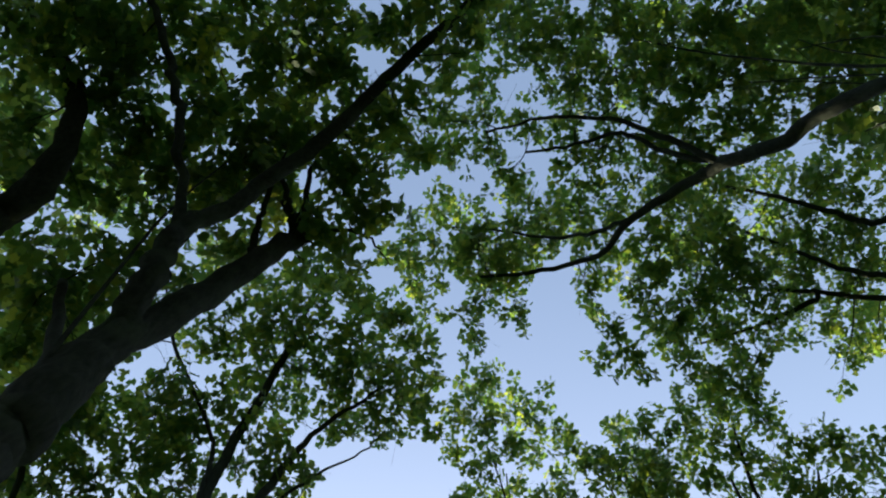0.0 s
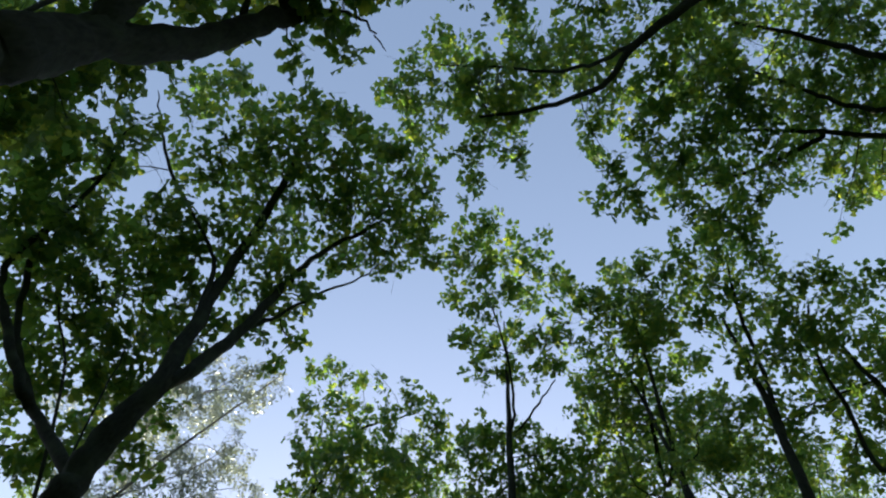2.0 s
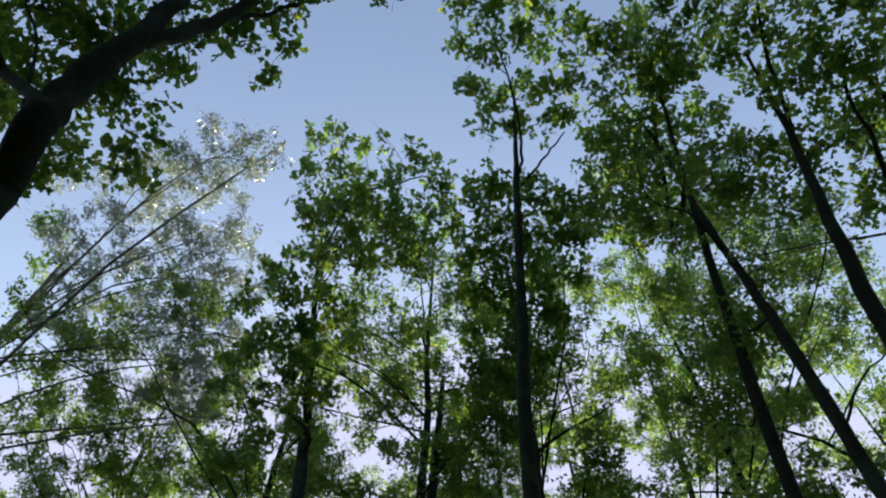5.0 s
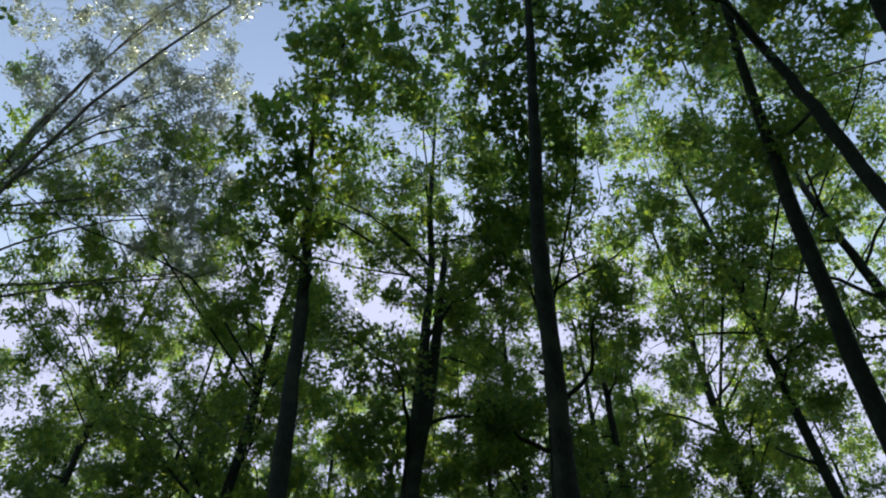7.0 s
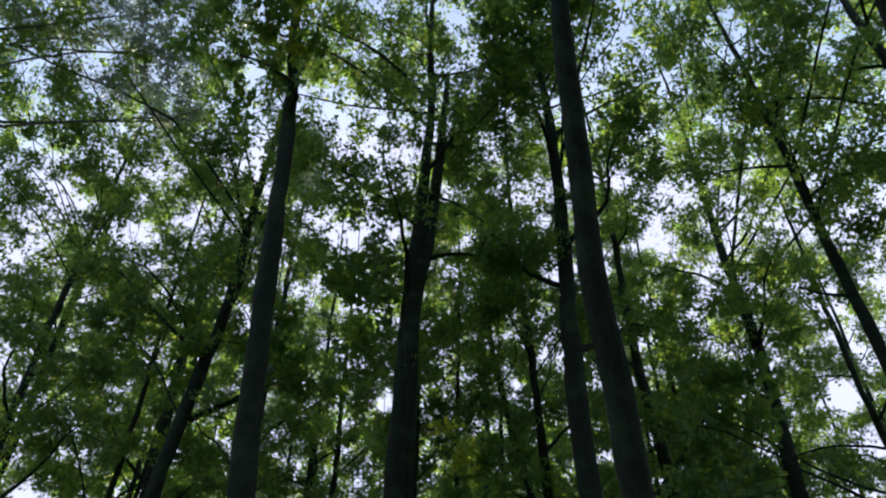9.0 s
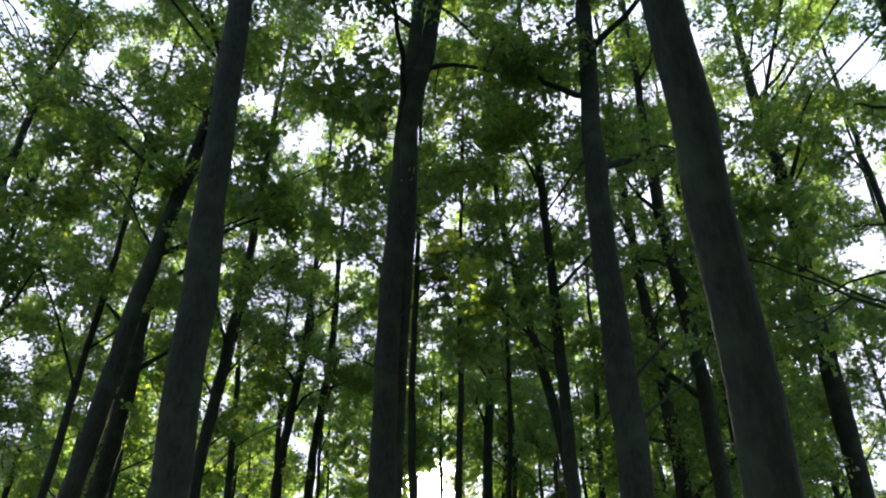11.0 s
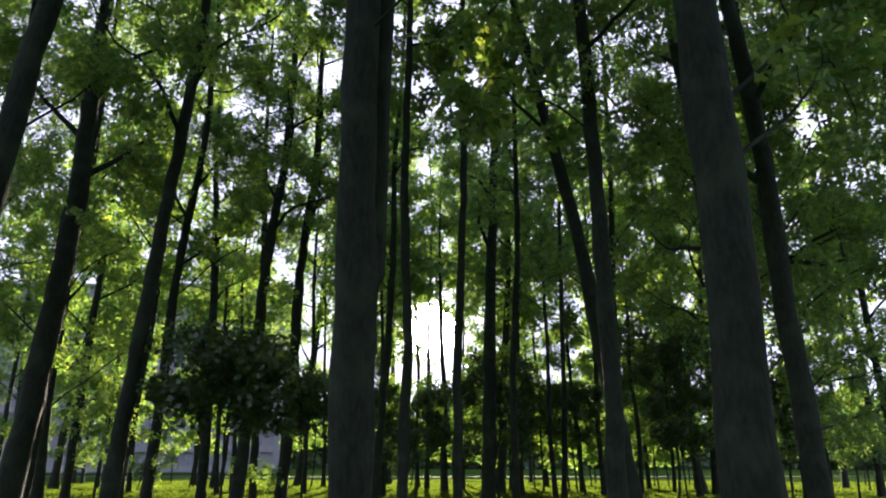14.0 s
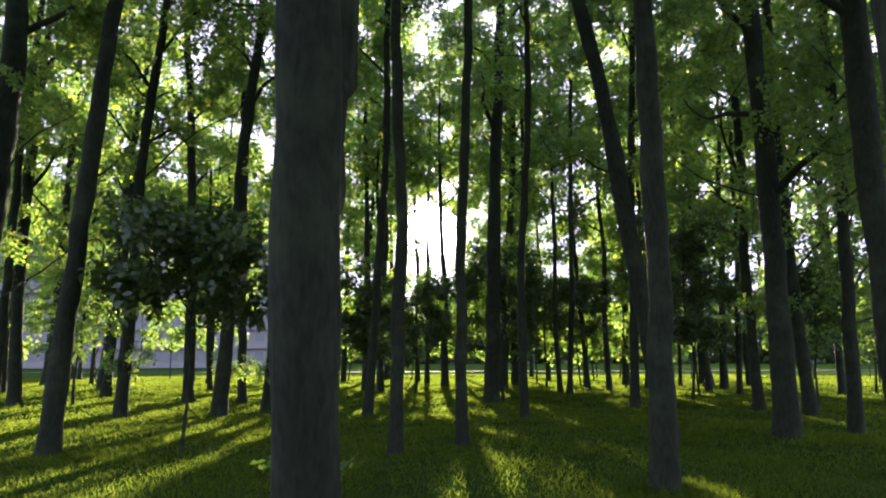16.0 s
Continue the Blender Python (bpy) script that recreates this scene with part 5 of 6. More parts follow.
sprays(high_oak, [(7.9, 25.45, 17.39, 0.71), (7.89, 26.95, 16.67, 0.66), (7.52, 27.56, 14.7, 0.88), (7.79, 27.77, 13.31, 0.83), (8.55, 29.8, 13.49, 0.66), (7.32, 29.12, 11.24, 0.8), (8.14, 24.43, 16.14, 0.85), (10.2, 28.09, 18.52, 0.72), (10.9, 29.87, 16.64, 0.9), (9.99, 29.64, 14.93, 0.66), (9.82, 31.3, 13.86, 0.89), (9.64, 32.49, 13.18, 0.73), (12.04, 27.57, 18.81, 0.76), (9.93, 25.51, 15.41, 0.82), (9.65, 26.59, 14.34, 0.79), (10.24, 28.25, 13.75, 0.81), (10.81, 29.52, 13.54, 0.82), (11.81, 32.23, 12.97, 0.7), (10.59, 22.89, 15.85, 0.69), (13.37, 27.65, 17.93, 0.96), (13.66, 30.01, 16.65, 0.86), (12.16, 28.16, 13.52, 0.83), (10.14, 26.72, 11.86, 0.64), (11.02, 29.51, 10.96, 0.68)], 'mid')
sprays(left_oak, [(-12.31, 24.37, 16.11, 0.6), (-13.3, 24.51, 15.11, 0.73), (-11.02, 22.57, 12.75, 0.47), (-8.4, 20.34, 13.3, 0.4), (-10.67, 23.35, 14.15, 0.62), (-10.49, 24.56, 13.95, 0.5), (-7.99, 21.79, 14.71, 0.49), (-7.95, 21.89, 12.88, 0.57), (-8.35, 22.35, 12.17, 0.48), (-7.53, 24.07, 16.1, 0.84), (-6.05, 21.66, 12.85, 0.55), (-6.56, 21.67, 11.88, 0.41)], 'mid')
sprays(high_oak, [(12.14, 21.15, 23.99, 1.18), (13.66, 25.06, 25.5, 0.97), (15.18, 28.02, 25.29, 1.39), (14.33, 21.61, 24.61, 0.85), (15.14, 24.82, 25.77, 0.92), (13.88, 23.92, 23.01, 1), (18.77, 24.65, 27.56, 1.27), (18.29, 24.86, 26.57, 1.27), (17.94, 27.3, 26.08, 1.1), (18.36, 20.73, 25.01, 1.11), (19.15, 24.96, 25.42, 0.97), (16.88, 24.34, 22.23, 0.8)], 'mid')
limb(stout_oak, [(-1.07, 20.21, 1.76, 0.18), (-1.02, 20.18, 2.26, 0.16), (-0.97, 20.16, 2.7, 0.14), (-0.93, 20.19, 3.24, 0.12), (-0.89, 20.27, 3.92, 0.1), (-0.81, 19.33, 9.31, 0.17), (-0.58, 19.62, 11.51, 0.17), (-0.31, 20.17, 14.73, 0.15), (-0.04, 21.14, 20.31, 0.09)],
     [(-0.53, 19.97, 13.55, 0.46), (0.19, 20.42, 14.51, 0.49), (-0.92, 19.91, 15.3, 0.49), (-0.06, 19.92, 16.12, 0.5), (0.67, 20.63, 13.69, 0.44), (-1.42, 20.33, 14.76, 0.44)], 'mid')
sprays(oak_fork, [(-7.96, 5.3, 14.58, 0.56), (-7.59, 5.94, 14.12, 0.44), (-8.7, 7.12, 14.41, 0.59), (-8.54, 8.36, 14.06, 0.41), (-6.71, 4.87, 13.78, 0.41), (-6.28, 6.27, 13.54, 0.44), (-6.41, 6.49, 12.97, 0.36), (-6.01, 7.67, 12.76, 0.42), (-5.82, 5.21, 15.21, 0.42), (-5.41, 5.89, 13.84, 0.38), (-5.13, 7.15, 13.71, 0.51), (-5.22, 7.55, 12.5, 0.48)], 'oak')
sprays(stout_oak, [(-2.58, 19.41, 11.05, 0.45), (-2.43, 19.91, 10.61, 0.47), (-2.72, 21.47, 11.81, 0.32), (-1.85, 20.31, 12.05, 0.47), (-2.36, 21.08, 12.07, 0.4), (-2.15, 21.72, 11.71, 0.51), (-1.33, 20.63, 12.31, 0.5), (-1.57, 19.65, 10.61, 0.32), (-1.32, 19.49, 9.75, 0.44)], 'oak')
sprays(high_oak, [(8.54, 25.03, 10.23, 0.69), (10.33, 27.04, 10.16, 0.53), (10.97, 28.36, 9.76, 0.72), (10.53, 29.12, 7.98, 0.77), (10.81, 26.08, 11.39, 0.56), (10.81, 26.07, 9.44, 0.52), (12.29, 28.28, 9.96, 0.6), (10.84, 27.09, 7.73, 0.68)], 'mid')
sprays(side_oak, [(-13.43, 28.64, 9.93, 0.78), (-13.2, 28.64, 8.33, 0.61), (-14.86, 31.51, 7.94, 0.59), (-12.44, 29.06, 6.28, 0.54), (-12.91, 29.85, 10.2, 0.79), (-12.09, 29.1, 8.67, 0.66), (-11.07, 28.04, 7.67, 0.58), (-13.68, 32.43, 7.53, 0.76)], 'mid')
sprays(side_oak, [(-14.51, 20.9, 20.64, 0.81), (-14.3, 21.66, 19.7, 0.65), (-14.42, 22.32, 18.39, 0.6), (-15.09, 24.11, 17.82, 0.85), (-14.83, 24.26, 15.54, 0.79), (-11.79, 19.33, 19.22, 0.61), (-12.69, 21.26, 19.25, 0.75), (-12.07, 21.55, 17.99, 0.91), (-12.12, 22.1, 15.53, 0.53), (-12.88, 24.23, 15.79, 0.78)], 'mid')
sprays(stout_oak, [(0.73, 25.86, 19.81, 0.76), (0.22, 26.03, 16.58, 0.58), (1.49, 24.72, 17.73, 0.9), (1.4, 26.52, 16.96, 0.91), (3.51, 25.95, 19.06, 0.67), (2.68, 24.66, 15.84, 0.6)], 'mid')
sprays(low_oak, [(12.49, 29.47, 16.36, 0.95), (12.02, 31.39, 13.93, 0.74), (13.85, 33.8, 14.46, 0.9), (13.45, 28.96, 15.42, 0.81), (15.72, 32.88, 16.17, 1.08), (14.28, 31.96, 13.45, 0.7), (16.7, 30.26, 17.29, 0.72), (15.22, 29.75, 14.39, 0.78), (16.41, 33.06, 13.52, 0.91)], 'mid')
sprays(left_oak, [(-8.84, 22.01, 11.32, 0.53), (-9.23, 23.72, 11.31, 0.61), (-9.02, 23.15, 10.16, 0.52), (-8.87, 23.18, 12.44, 0.47), (-8.84, 23.42, 12.04, 0.64), (-7.85, 23.33, 10.4, 0.44), (-6.79, 22.31, 11.62, 0.52), (-6.34, 22.07, 10.44, 0.54), (-6.42, 23.02, 9.88, 0.48), (-4.41, 21.14, 10.52, 0.39), (-5.57, 23.67, 11.31, 0.49), (-4.5, 22.01, 9.52, 0.48), (-3.92, 21.25, 10.65, 0.37), (-4.09, 21.73, 10.1, 0.44), (-4.06, 23.78, 10.36, 0.62), (-2.46, 22.11, 12.44, 0.57), (-2.28, 21.86, 10.4, 0.58), (-2.87, 22.2, 9.15, 0.37)], 'oak')
sprays(right_oak, [(9.97, 30.44, 12.31, 0.74), (7.88, 28.74, 10.09, 0.61), (8.59, 29.68, 9.58, 0.74), (7.67, 28.87, 7.89, 0.69), (9.52, 28.62, 11.21, 0.51), (9.77, 28.81, 10.33, 0.49), (10.05, 29.64, 9.49, 0.77), (10.06, 29.12, 8.34, 0.76), (12.3, 29.67, 12.13, 0.66), (10.56, 28.43, 9.81, 0.67), (12.05, 30, 9.76, 0.63), (12.01, 30.9, 8.65, 0.76)], 'mid')
sprays(right_oak, [(11.43, 34.94, 6.46, 0.84), (10.54, 34.82, 5.45, 0.73), (10.49, 34.53, 4.52, 0.73), (9.8, 33.38, 3.36, 0.56), (10.07, 34.98, 1.87, 0.82), (11.74, 32.68, 6.5, 0.68), (12.01, 33.81, 5.02, 0.61), (10.32, 32.52, 4.37, 0.63), (10.89, 34.06, 3.04, 0.75), (12.29, 35, 2.54, 0.69), (12.18, 31.64, 6.01, 0.54), (11.74, 31.52, 5.04, 0.5), (13.08, 33.31, 4.17, 0.8), (13.72, 36.12, 2.97, 0.61), (13.32, 36.14, 2.1, 0.74)], 'mid')
sprays(low_oak, [(14.01, 36.88, 10.46, 0.81), (13.35, 37.25, 9.79, 0.64), (13, 37.36, 8.2, 0.61), (12.39, 34.87, 5.86, 0.67), (11.72, 35.5, 4.6, 0.53), (11.49, 35.78, 3.56, 0.58), (13.17, 33.3, 8.9, 0.53), (13.83, 35, 8.2, 0.62), (12.94, 34.58, 7.55, 0.5), (15.78, 38.72, 6.82, 0.8), (14.5, 37.05, 5.45, 0.74), (14.53, 37.63, 4.25, 0.75)], 'mid')
sprays(right_oak, [(6.42, 28.8, 9.9, 0.64), (6.28, 29.22, 7.62, 0.69), (7.54, 31.78, 7.64, 0.58), (7.17, 30.67, 5.3, 0.66), (8.24, 33.82, 5.15, 0.76), (8.36, 34.68, 2.98, 0.53), (8.16, 30.11, 10.54, 0.63), (8.27, 29.22, 8.69, 0.64), (7.52, 29.81, 6.54, 0.44), (9.53, 33.31, 6.41, 0.83), (8.65, 32.71, 4.59, 0.75), (8.97, 33.88, 2.99, 0.63), (11.32, 31.41, 10.47, 0.7), (8.8, 28.05, 7.23, 0.65), (10.52, 32.23, 6.94, 0.65), (11.34, 33.6, 6.05, 0.79), (10.52, 31.74, 4.09, 0.54), (9.55, 30.37, 2.46, 0.55), (10.45, 27.43, 8.73, 0.56), (11.58, 29, 8.55, 0.66), (11.81, 30.74, 6.94, 0.52), (11.93, 31.8, 6.06, 0.48), (10.22, 29.67, 4.17, 0.45), (12.58, 33.6, 3.1, 0.49)], 'mid')
sprays(left_oak, [(-13.6, 16.71, 19.03, 0.93), (-13.69, 19.09, 18.36, 1.01), (-13.88, 21.04, 18.68, 1), (-12.1, 17.58, 19.28, 0.69), (-13.37, 19.26, 20.14, 1.02), (-12.68, 21.12, 19.2, 0.94), (-11.82, 18.68, 20.52, 1.02), (-10.98, 18.16, 18.97, 0.92), (-10.7, 21.3, 18.58, 0.69), (-9.09, 17.02, 20, 0.9), (-9.38, 19.78, 19.7, 0.86), (-8.9, 18.75, 16.85, 0.59), (-7.32, 16.58, 18.75, 0.93), (-6.55, 17.66, 17.55, 0.94), (-7.48, 20.82, 18.7, 0.88)], 'mid')
sprays(high_oak, [(9.77, 19.29, 24.62, 1.1), (9.5, 20.93, 23.89, 0.94), (10.43, 23.91, 23.75, 0.81), (9.65, 23.63, 21.15, 1.05), (10.79, 19.16, 23.81, 0.86), (10.85, 20.27, 23.28, 0.8), (11.52, 23.43, 23.34, 0.77), (11.39, 25.56, 22.16, 1), (12.46, 17.13, 22.53, 0.88), (14.12, 22, 24.49, 0.8), (12.89, 22.28, 22.63, 1.13), (13.97, 24.95, 23.36, 1.03), (14.43, 17.79, 22.77, 0.92), (16.08, 21.33, 25.27, 1.13), (14.42, 21.31, 22.19, 0.98), (13.96, 22.5, 20.57, 1.03), (16.24, 18.11, 23.78, 1.09), (15.32, 19.98, 21.68, 0.77), (15.86, 21.34, 21.49, 0.76), (18.14, 23.97, 22.69, 1.02)], 'mid')
sprays(dark_oak, [(-3.9, 19.51, 20.45, 0.98), (-2.99, 20.21, 18.86, 0.76), (-2.4, 22.31, 22.24, 0.96), (-1.51, 23.12, 21.7, 0.88), (-0.63, 19.34, 18.77, 0.93), (-0.78, 21.72, 19.93, 1.02), (1.01, 19.8, 20.47, 0.63), (1.95, 22.56, 21.1, 0.92), (3.69, 21.37, 21.07, 0.84), (3.26, 23.88, 21.57, 1.03), (4.28, 18.5, 19.52, 0.83), (5.62, 22.44, 19.64, 0.94), (6.17, 19.01, 19.83, 0.77), (8.06, 23.59, 21.31, 1.04)], 'mid')
sprays(bent_oak, [(8.83, 12.98, 18.43, 0.5), (9.31, 14.14, 18.43, 0.49), (8.18, 13.62, 15.92, 0.44), (8.47, 15.62, 16.54, 0.51), (10.53, 13.07, 19.24, 0.67), (8.58, 12.62, 16.52, 0.67), (10.43, 14.52, 17.57, 0.47), (9.15, 15.04, 15.86, 0.57), (9.97, 12.07, 17.14, 0.54), (10.45, 13.15, 16.34, 0.57), (11.2, 14.45, 18.01, 0.46), (10.06, 14.47, 15.41, 0.49)], 'mid')
sprays(high_oak, [(6.01, 14.75, 24.1, 0.68), (6.6, 16.15, 22.06, 0.85), (8.11, 15.41, 23.6, 0.7), (9.02, 17.64, 25.32, 0.69), (9.93, 16.38, 25.38, 0.67), (10.46, 17.11, 24.65, 0.99)], 'mid')
sprays(side_oak, [(-13.55, 17.5, 18.02, 0.8), (-13, 19.89, 17.83, 0.85), (-14.9, 22.1, 17.74, 0.85), (-14.36, 23.63, 17.67, 0.98), (-14.52, 24.06, 16.77, 0.85), (-14.12, 25.48, 14.95, 0.87), (-13.81, 25.04, 13.13, 0.75), (-13.84, 19.43, 21.19, 1), (-11.81, 19.96, 18.89, 0.87), (-13.21, 22.1, 19.07, 0.71), (-12.85, 21.95, 16.94, 0.64), (-13.29, 23.97, 16.74, 0.63), (-13.31, 24.99, 15.38, 0.72), (-10.75, 23.83, 12.6, 0.59)], 'mid')
sprays(stout_oak, [(-6.33, 20.25, 20.96, 0.69), (-6.98, 20.89, 18.47, 0.76), (-5.77, 20.27, 16.6, 0.65), (-3.76, 17.82, 18.36, 0.57), (-5.5, 20.66, 19.05, 0.64), (-4.59, 22.26, 16.96, 0.89), (-2.85, 19.11, 20.58, 0.64), (-2.47, 18.87, 16, 0.64), (-2.66, 21.03, 17.25, 0.55), (-1.77, 19.96, 21.25, 0.81), (-1.07, 19.93, 17.31, 0.57), (-1.46, 20.25, 16.26, 0.5)], 'mid')
sprays(high_oak, [(7.89, 22, 17.76, 0.79), (7.42, 22.89, 15.73, 0.6), (8.2, 26.96, 15.84, 0.85), (9.85, 21.37, 17.38, 0.76), (9.67, 23.66, 16.24, 0.52), (9.97, 24.11, 15.08, 0.51), (10.24, 20.97, 16.32, 0.45), (13.43, 24.53, 18.22, 0.84), (12.03, 26.7, 15.62, 0.9), (14.11, 23.66, 18.72, 0.6), (12.22, 22.02, 15.51, 0.6), (14.45, 26.52, 16.11, 0.64)], 'mid')
sprays(slim_oak, [(2.03, 22.49, 14.61, 0.55), (1.09, 20.89, 11.3, 0.35), (0.92, 22.67, 11.67, 0.45), (2.15, 21.45, 12.66, 0.38), (2.3, 21.45, 11.69, 0.39), (2.29, 21.74, 10.54, 0.39), (3.3, 20.67, 12.07, 0.34), (4.01, 21.55, 11.43, 0.56), (3.7, 22.34, 10.77, 0.44)], 'mid')
sprays(dark_oak, [(2.9, 13.83, 18.31, 0.47), (2.85, 14.89, 18.93, 0.56), (2.81, 14.71, 16.91, 0.46), (3.89, 13.22, 17.95, 0.66), (4.53, 14.54, 17.82, 0.46), (3.95, 15.4, 17.26, 0.58)], 'mid')
sprays(oak_start, [(-3.72, 0.58, 12.04, 0.27), (-3.75, 0.96, 12.78, 0.44), (-2.78, 0.39, 12.02, 0.38), (-3.31, 0.76, 12.69, 0.33), (-2.57, 0.27, 12.82, 0.34), (-2.67, 0.99, 12.86, 0.28)], 'near')
sprays(dark_oak, [(3.6, 19.9, 5.6, 0.42), (4.2, 20.6, 6.4, 0.5), (4.9, 21.2, 5.6, 0.45), (4.4, 20.2, 7.3, 0.5), (5.3, 21.7, 6.9, 0.55), (5.8, 22.4, 6.0, 0.5),
                  (3.9, 20.4, 8.0, 0.5), (4.8, 21.5, 8.2, 0.55), (5.7, 22.3, 7.9, 0.55), (6.4, 23.0, 7.2, 0.55), (6.9, 23.6, 8.4, 0.6), (6.0, 22.9, 9.2, 0.6)], 'mid')
sprays(oak_limbs, [(5.96, -2.96, 18.63, 0.53), (7.05, -2.21, 18.85, 0.54), (7.73, -2.80, 18.39, 0.58), (9.35, -2.32, 19.59, 0.65), (10.16, -2.98, 19.37, 0.55), (10.62, -1.99, 19.05, 0.56), (5.32, -1.91, 18.54, 0.53), (6.75, -1.13, 18.60, 0.68), (4.73, -2.83, 19.46, 0.66), (8.76, -1.61, 19.42, 0.54), (9.57, -0.88, 18.73, 0.62), (10.90, -0.36, 19.32, 0.66)], 'oak')
sprays(oak_right, [(6.76, 12.97, 18.53, 0.53), (7.63, 12.37, 18.15, 0.63), (8.98, 12.76, 18.01, 0.54), (10.40, 13.50, 17.96, 0.53), (11.05, 12.71, 18.61, 0.67), (6.81, 14.35, 18.07, 0.56), (5.67, 12.68, 18.57, 0.61), (10.74, 14.95, 18.54, 0.66), (8.61, 13.84, 18.01, 0.58), (8.00, 15.25, 18.14, 0.59), (11.56, 15.44, 17.53, 0.56)], 'mid')
# small shoots, their sunlit yellow-green put into the leaf colour
sprays(oak_dark, [(-3.12, 16.6, 18.1, 0.32), (-3.5, 16.6, 17.7, 0.3), (-3.85, 16.6, 16.6, 0.34), (-4.0, 16.6, 15.4, 0.3), (-3.45, 16.6, 14.7, 0.28)], 'young')
sprays(oak_start, [(-2.65, 1.1, 12.6, 0.2), (-2.55, 1.28, 12.55, 0.16), (-3.46, -1.47, 12.4, 0.2), (-3.56, -1.18, 12.4, 0.18)], 'young')
# a bough of the forked oak that reaches back over the walk
limb(oak_fork, [(-5.9, 6.3, 10.3, 0.08), (-7.0, 5.9, 11.8, 0.075), (-7.5, 5.4, 12.8, 0.065), (-6.87, 4.74, 13.4, 0.05), (-6.26, 4.08, 14.0, 0.035), (-5.95, 3.3, 14.6, 0.02)],
     [(-7.63, 3.4, 14.5, 0.5), (-6.79, 3.29, 14.6, 0.5), (-6.14, 3.68, 14.3, 0.45), (-7.65, 4.41, 14.4, 0.5), (-6.86, 4.72, 14.6, 0.45), (-8.22, 5.49, 14.3, 0.5), (-7.55, 5.94, 14.6, 0.45), (-5.6, 3.2, 14.6, 0.4), (-8.6, 6.8, 14.4, 0.5), (-8.3, 4.3, 14.9, 0.45)])
# trees beside the walk, out of sight at its end
for k, (x, y, g, h, low) in enumerate([(-14.5, 29.5, 0.34, 28, 4), (-9.2, 26.2, 0.22, 26, 6), (-17.5, 33.5, 0.3, 27, 4), (-20.5, 38.0, 0.36, 26, 4), (-13.0, 35.5, 0.28, 26, 4),
                                      (-18.5, 25.5, 0.35, 27, 5), (13.5, 27.5, 0.32, 27, 3), (17.5, 33.0, 0.34, 26, 3), (15.0, 37.5, 0.28, 26, 4), (20.5, 41.5, 0.36, 26, 4), (19.0, 26.0, 0.4, 27, 7)]):
    oak(x, y, (0.01 * (k % 5 - 2), 0.0), 0.0, g, h, low, 3.0, "mid", 120 + k, "oak tree standing beside the clearing, leafy to low down", limbs=11)
# the wood goes on to its edge by the far lawn
rng_far = np.random.RandomState(77)
spots = []
while len(spots) < 26:
    x, y = rng_far.uniform(-40, 40), rng_far.uniform(44, 66)
    if abs(x) < 0.62 * (y - 14) and all(math.hypot(x - a, y - b) > 4.0 for a, b in spots):
        spots.append((x, y))
for k, (x, y) in enumerate(spots):
    oak(x, y, (rng_far.normal() * 0.03, 0.0), 0.0, rng_far.uniform(0.22, 0.42), rng_far.uniform(17, 23), rng_far.uniform(3.5, 7) if abs(x) > 9 else rng_far.uniform(7, 9), rng_far.uniform(2.4, 3.2), "far", 200 + k,
        "slender oak tree at the far edge of the wood", limbs=10, group="far oaks")


# crowns behind the middle of the view
for k, (x, y, g) in enumerate([(-3.4, 50.0, 0.26), (0.9, 53.5, 0.24), (-1.2, 57.0, 0.28), (3.2, 63.0, 0.26), (-4.2, 67.0, 0.3), (1.4, 69.0, 0.26), (-7.5, 51.0, 0.28)]):
    oak(x, y, (0.008 * (k % 3 - 1), 0.0), 0.0, g, 24 + k % 4, 8.5 + 0.5 * (k % 3), 2.8, "far", 500 + k, "slender oak tree with a high crown, deep in the wood", limbs=14, group="far oaks")
# unseen trees behind and beside the start, added to block sky light from there
for k in range(26):
    a = 1.3 + (math.pi * 2 - 2.6) * (k + rng_far.uniform(0, 0.7)) / 26
    r = rng_far.uniform(12, 24) + (8 if abs(a - math.pi) > 1.45 else 0)
    x, y = r * math.sin(a), 4 + r * math.cos(a)
    oak(x, y, (rng_far.normal() * 0.02, 0.0), 0.0, rng_far.uniform(0.25, 0.45), rng_far.uniform(23, 28), rng_far.uniform(2.5, 7), rng_far.uniform(3.2, 4.2), "back", 400 + k,
        "unseen oak tree behind the walk, added to give shade", limbs=15, group="oaks behind")


def sapling(x, y, lean, height, low, spread, girth, seed, kind="bush", count=26, label="young dark-leaved tree with a thin crooked stem"):
    """An undergrowth tree: thin stem and a low, wide crown."""
    rng = np.random.RandomState(seed)
    hs = [0, height * 0.25, height * 0.5, height * 0.75, height]
    off = [(lean * h + rng.normal() * 0.06, rng.normal() * 0.06, girth / 2 * (1 - 0.8 * h / height)) for h in hs]
    tree = trunk((x, y), off, hs, label, "undergrowth")
    cl = []
    for _ in range(count):
        a, r = rng.uniform(0, 6.28), spread * math.sqrt(rng.uniform(0, 1))
        z = low + (height - low) * rng.uniform(0, 1) ** 0.8
        f = 1 - 0.5 * abs((z - low) / (height - low) - 0.45)
        cl.append((x + lean * z + r * math.cos(a) * f, y + r * math.sin(a) * f, z, rng.uniform(0.28, 0.5)))
    cl = [q for q in cl if not in_sun_lane(*q[:3])]
    cl.sort(key=lambda q: math.atan2(q[1] - y, q[0] - x))
    sprays(tree, cl, kind)


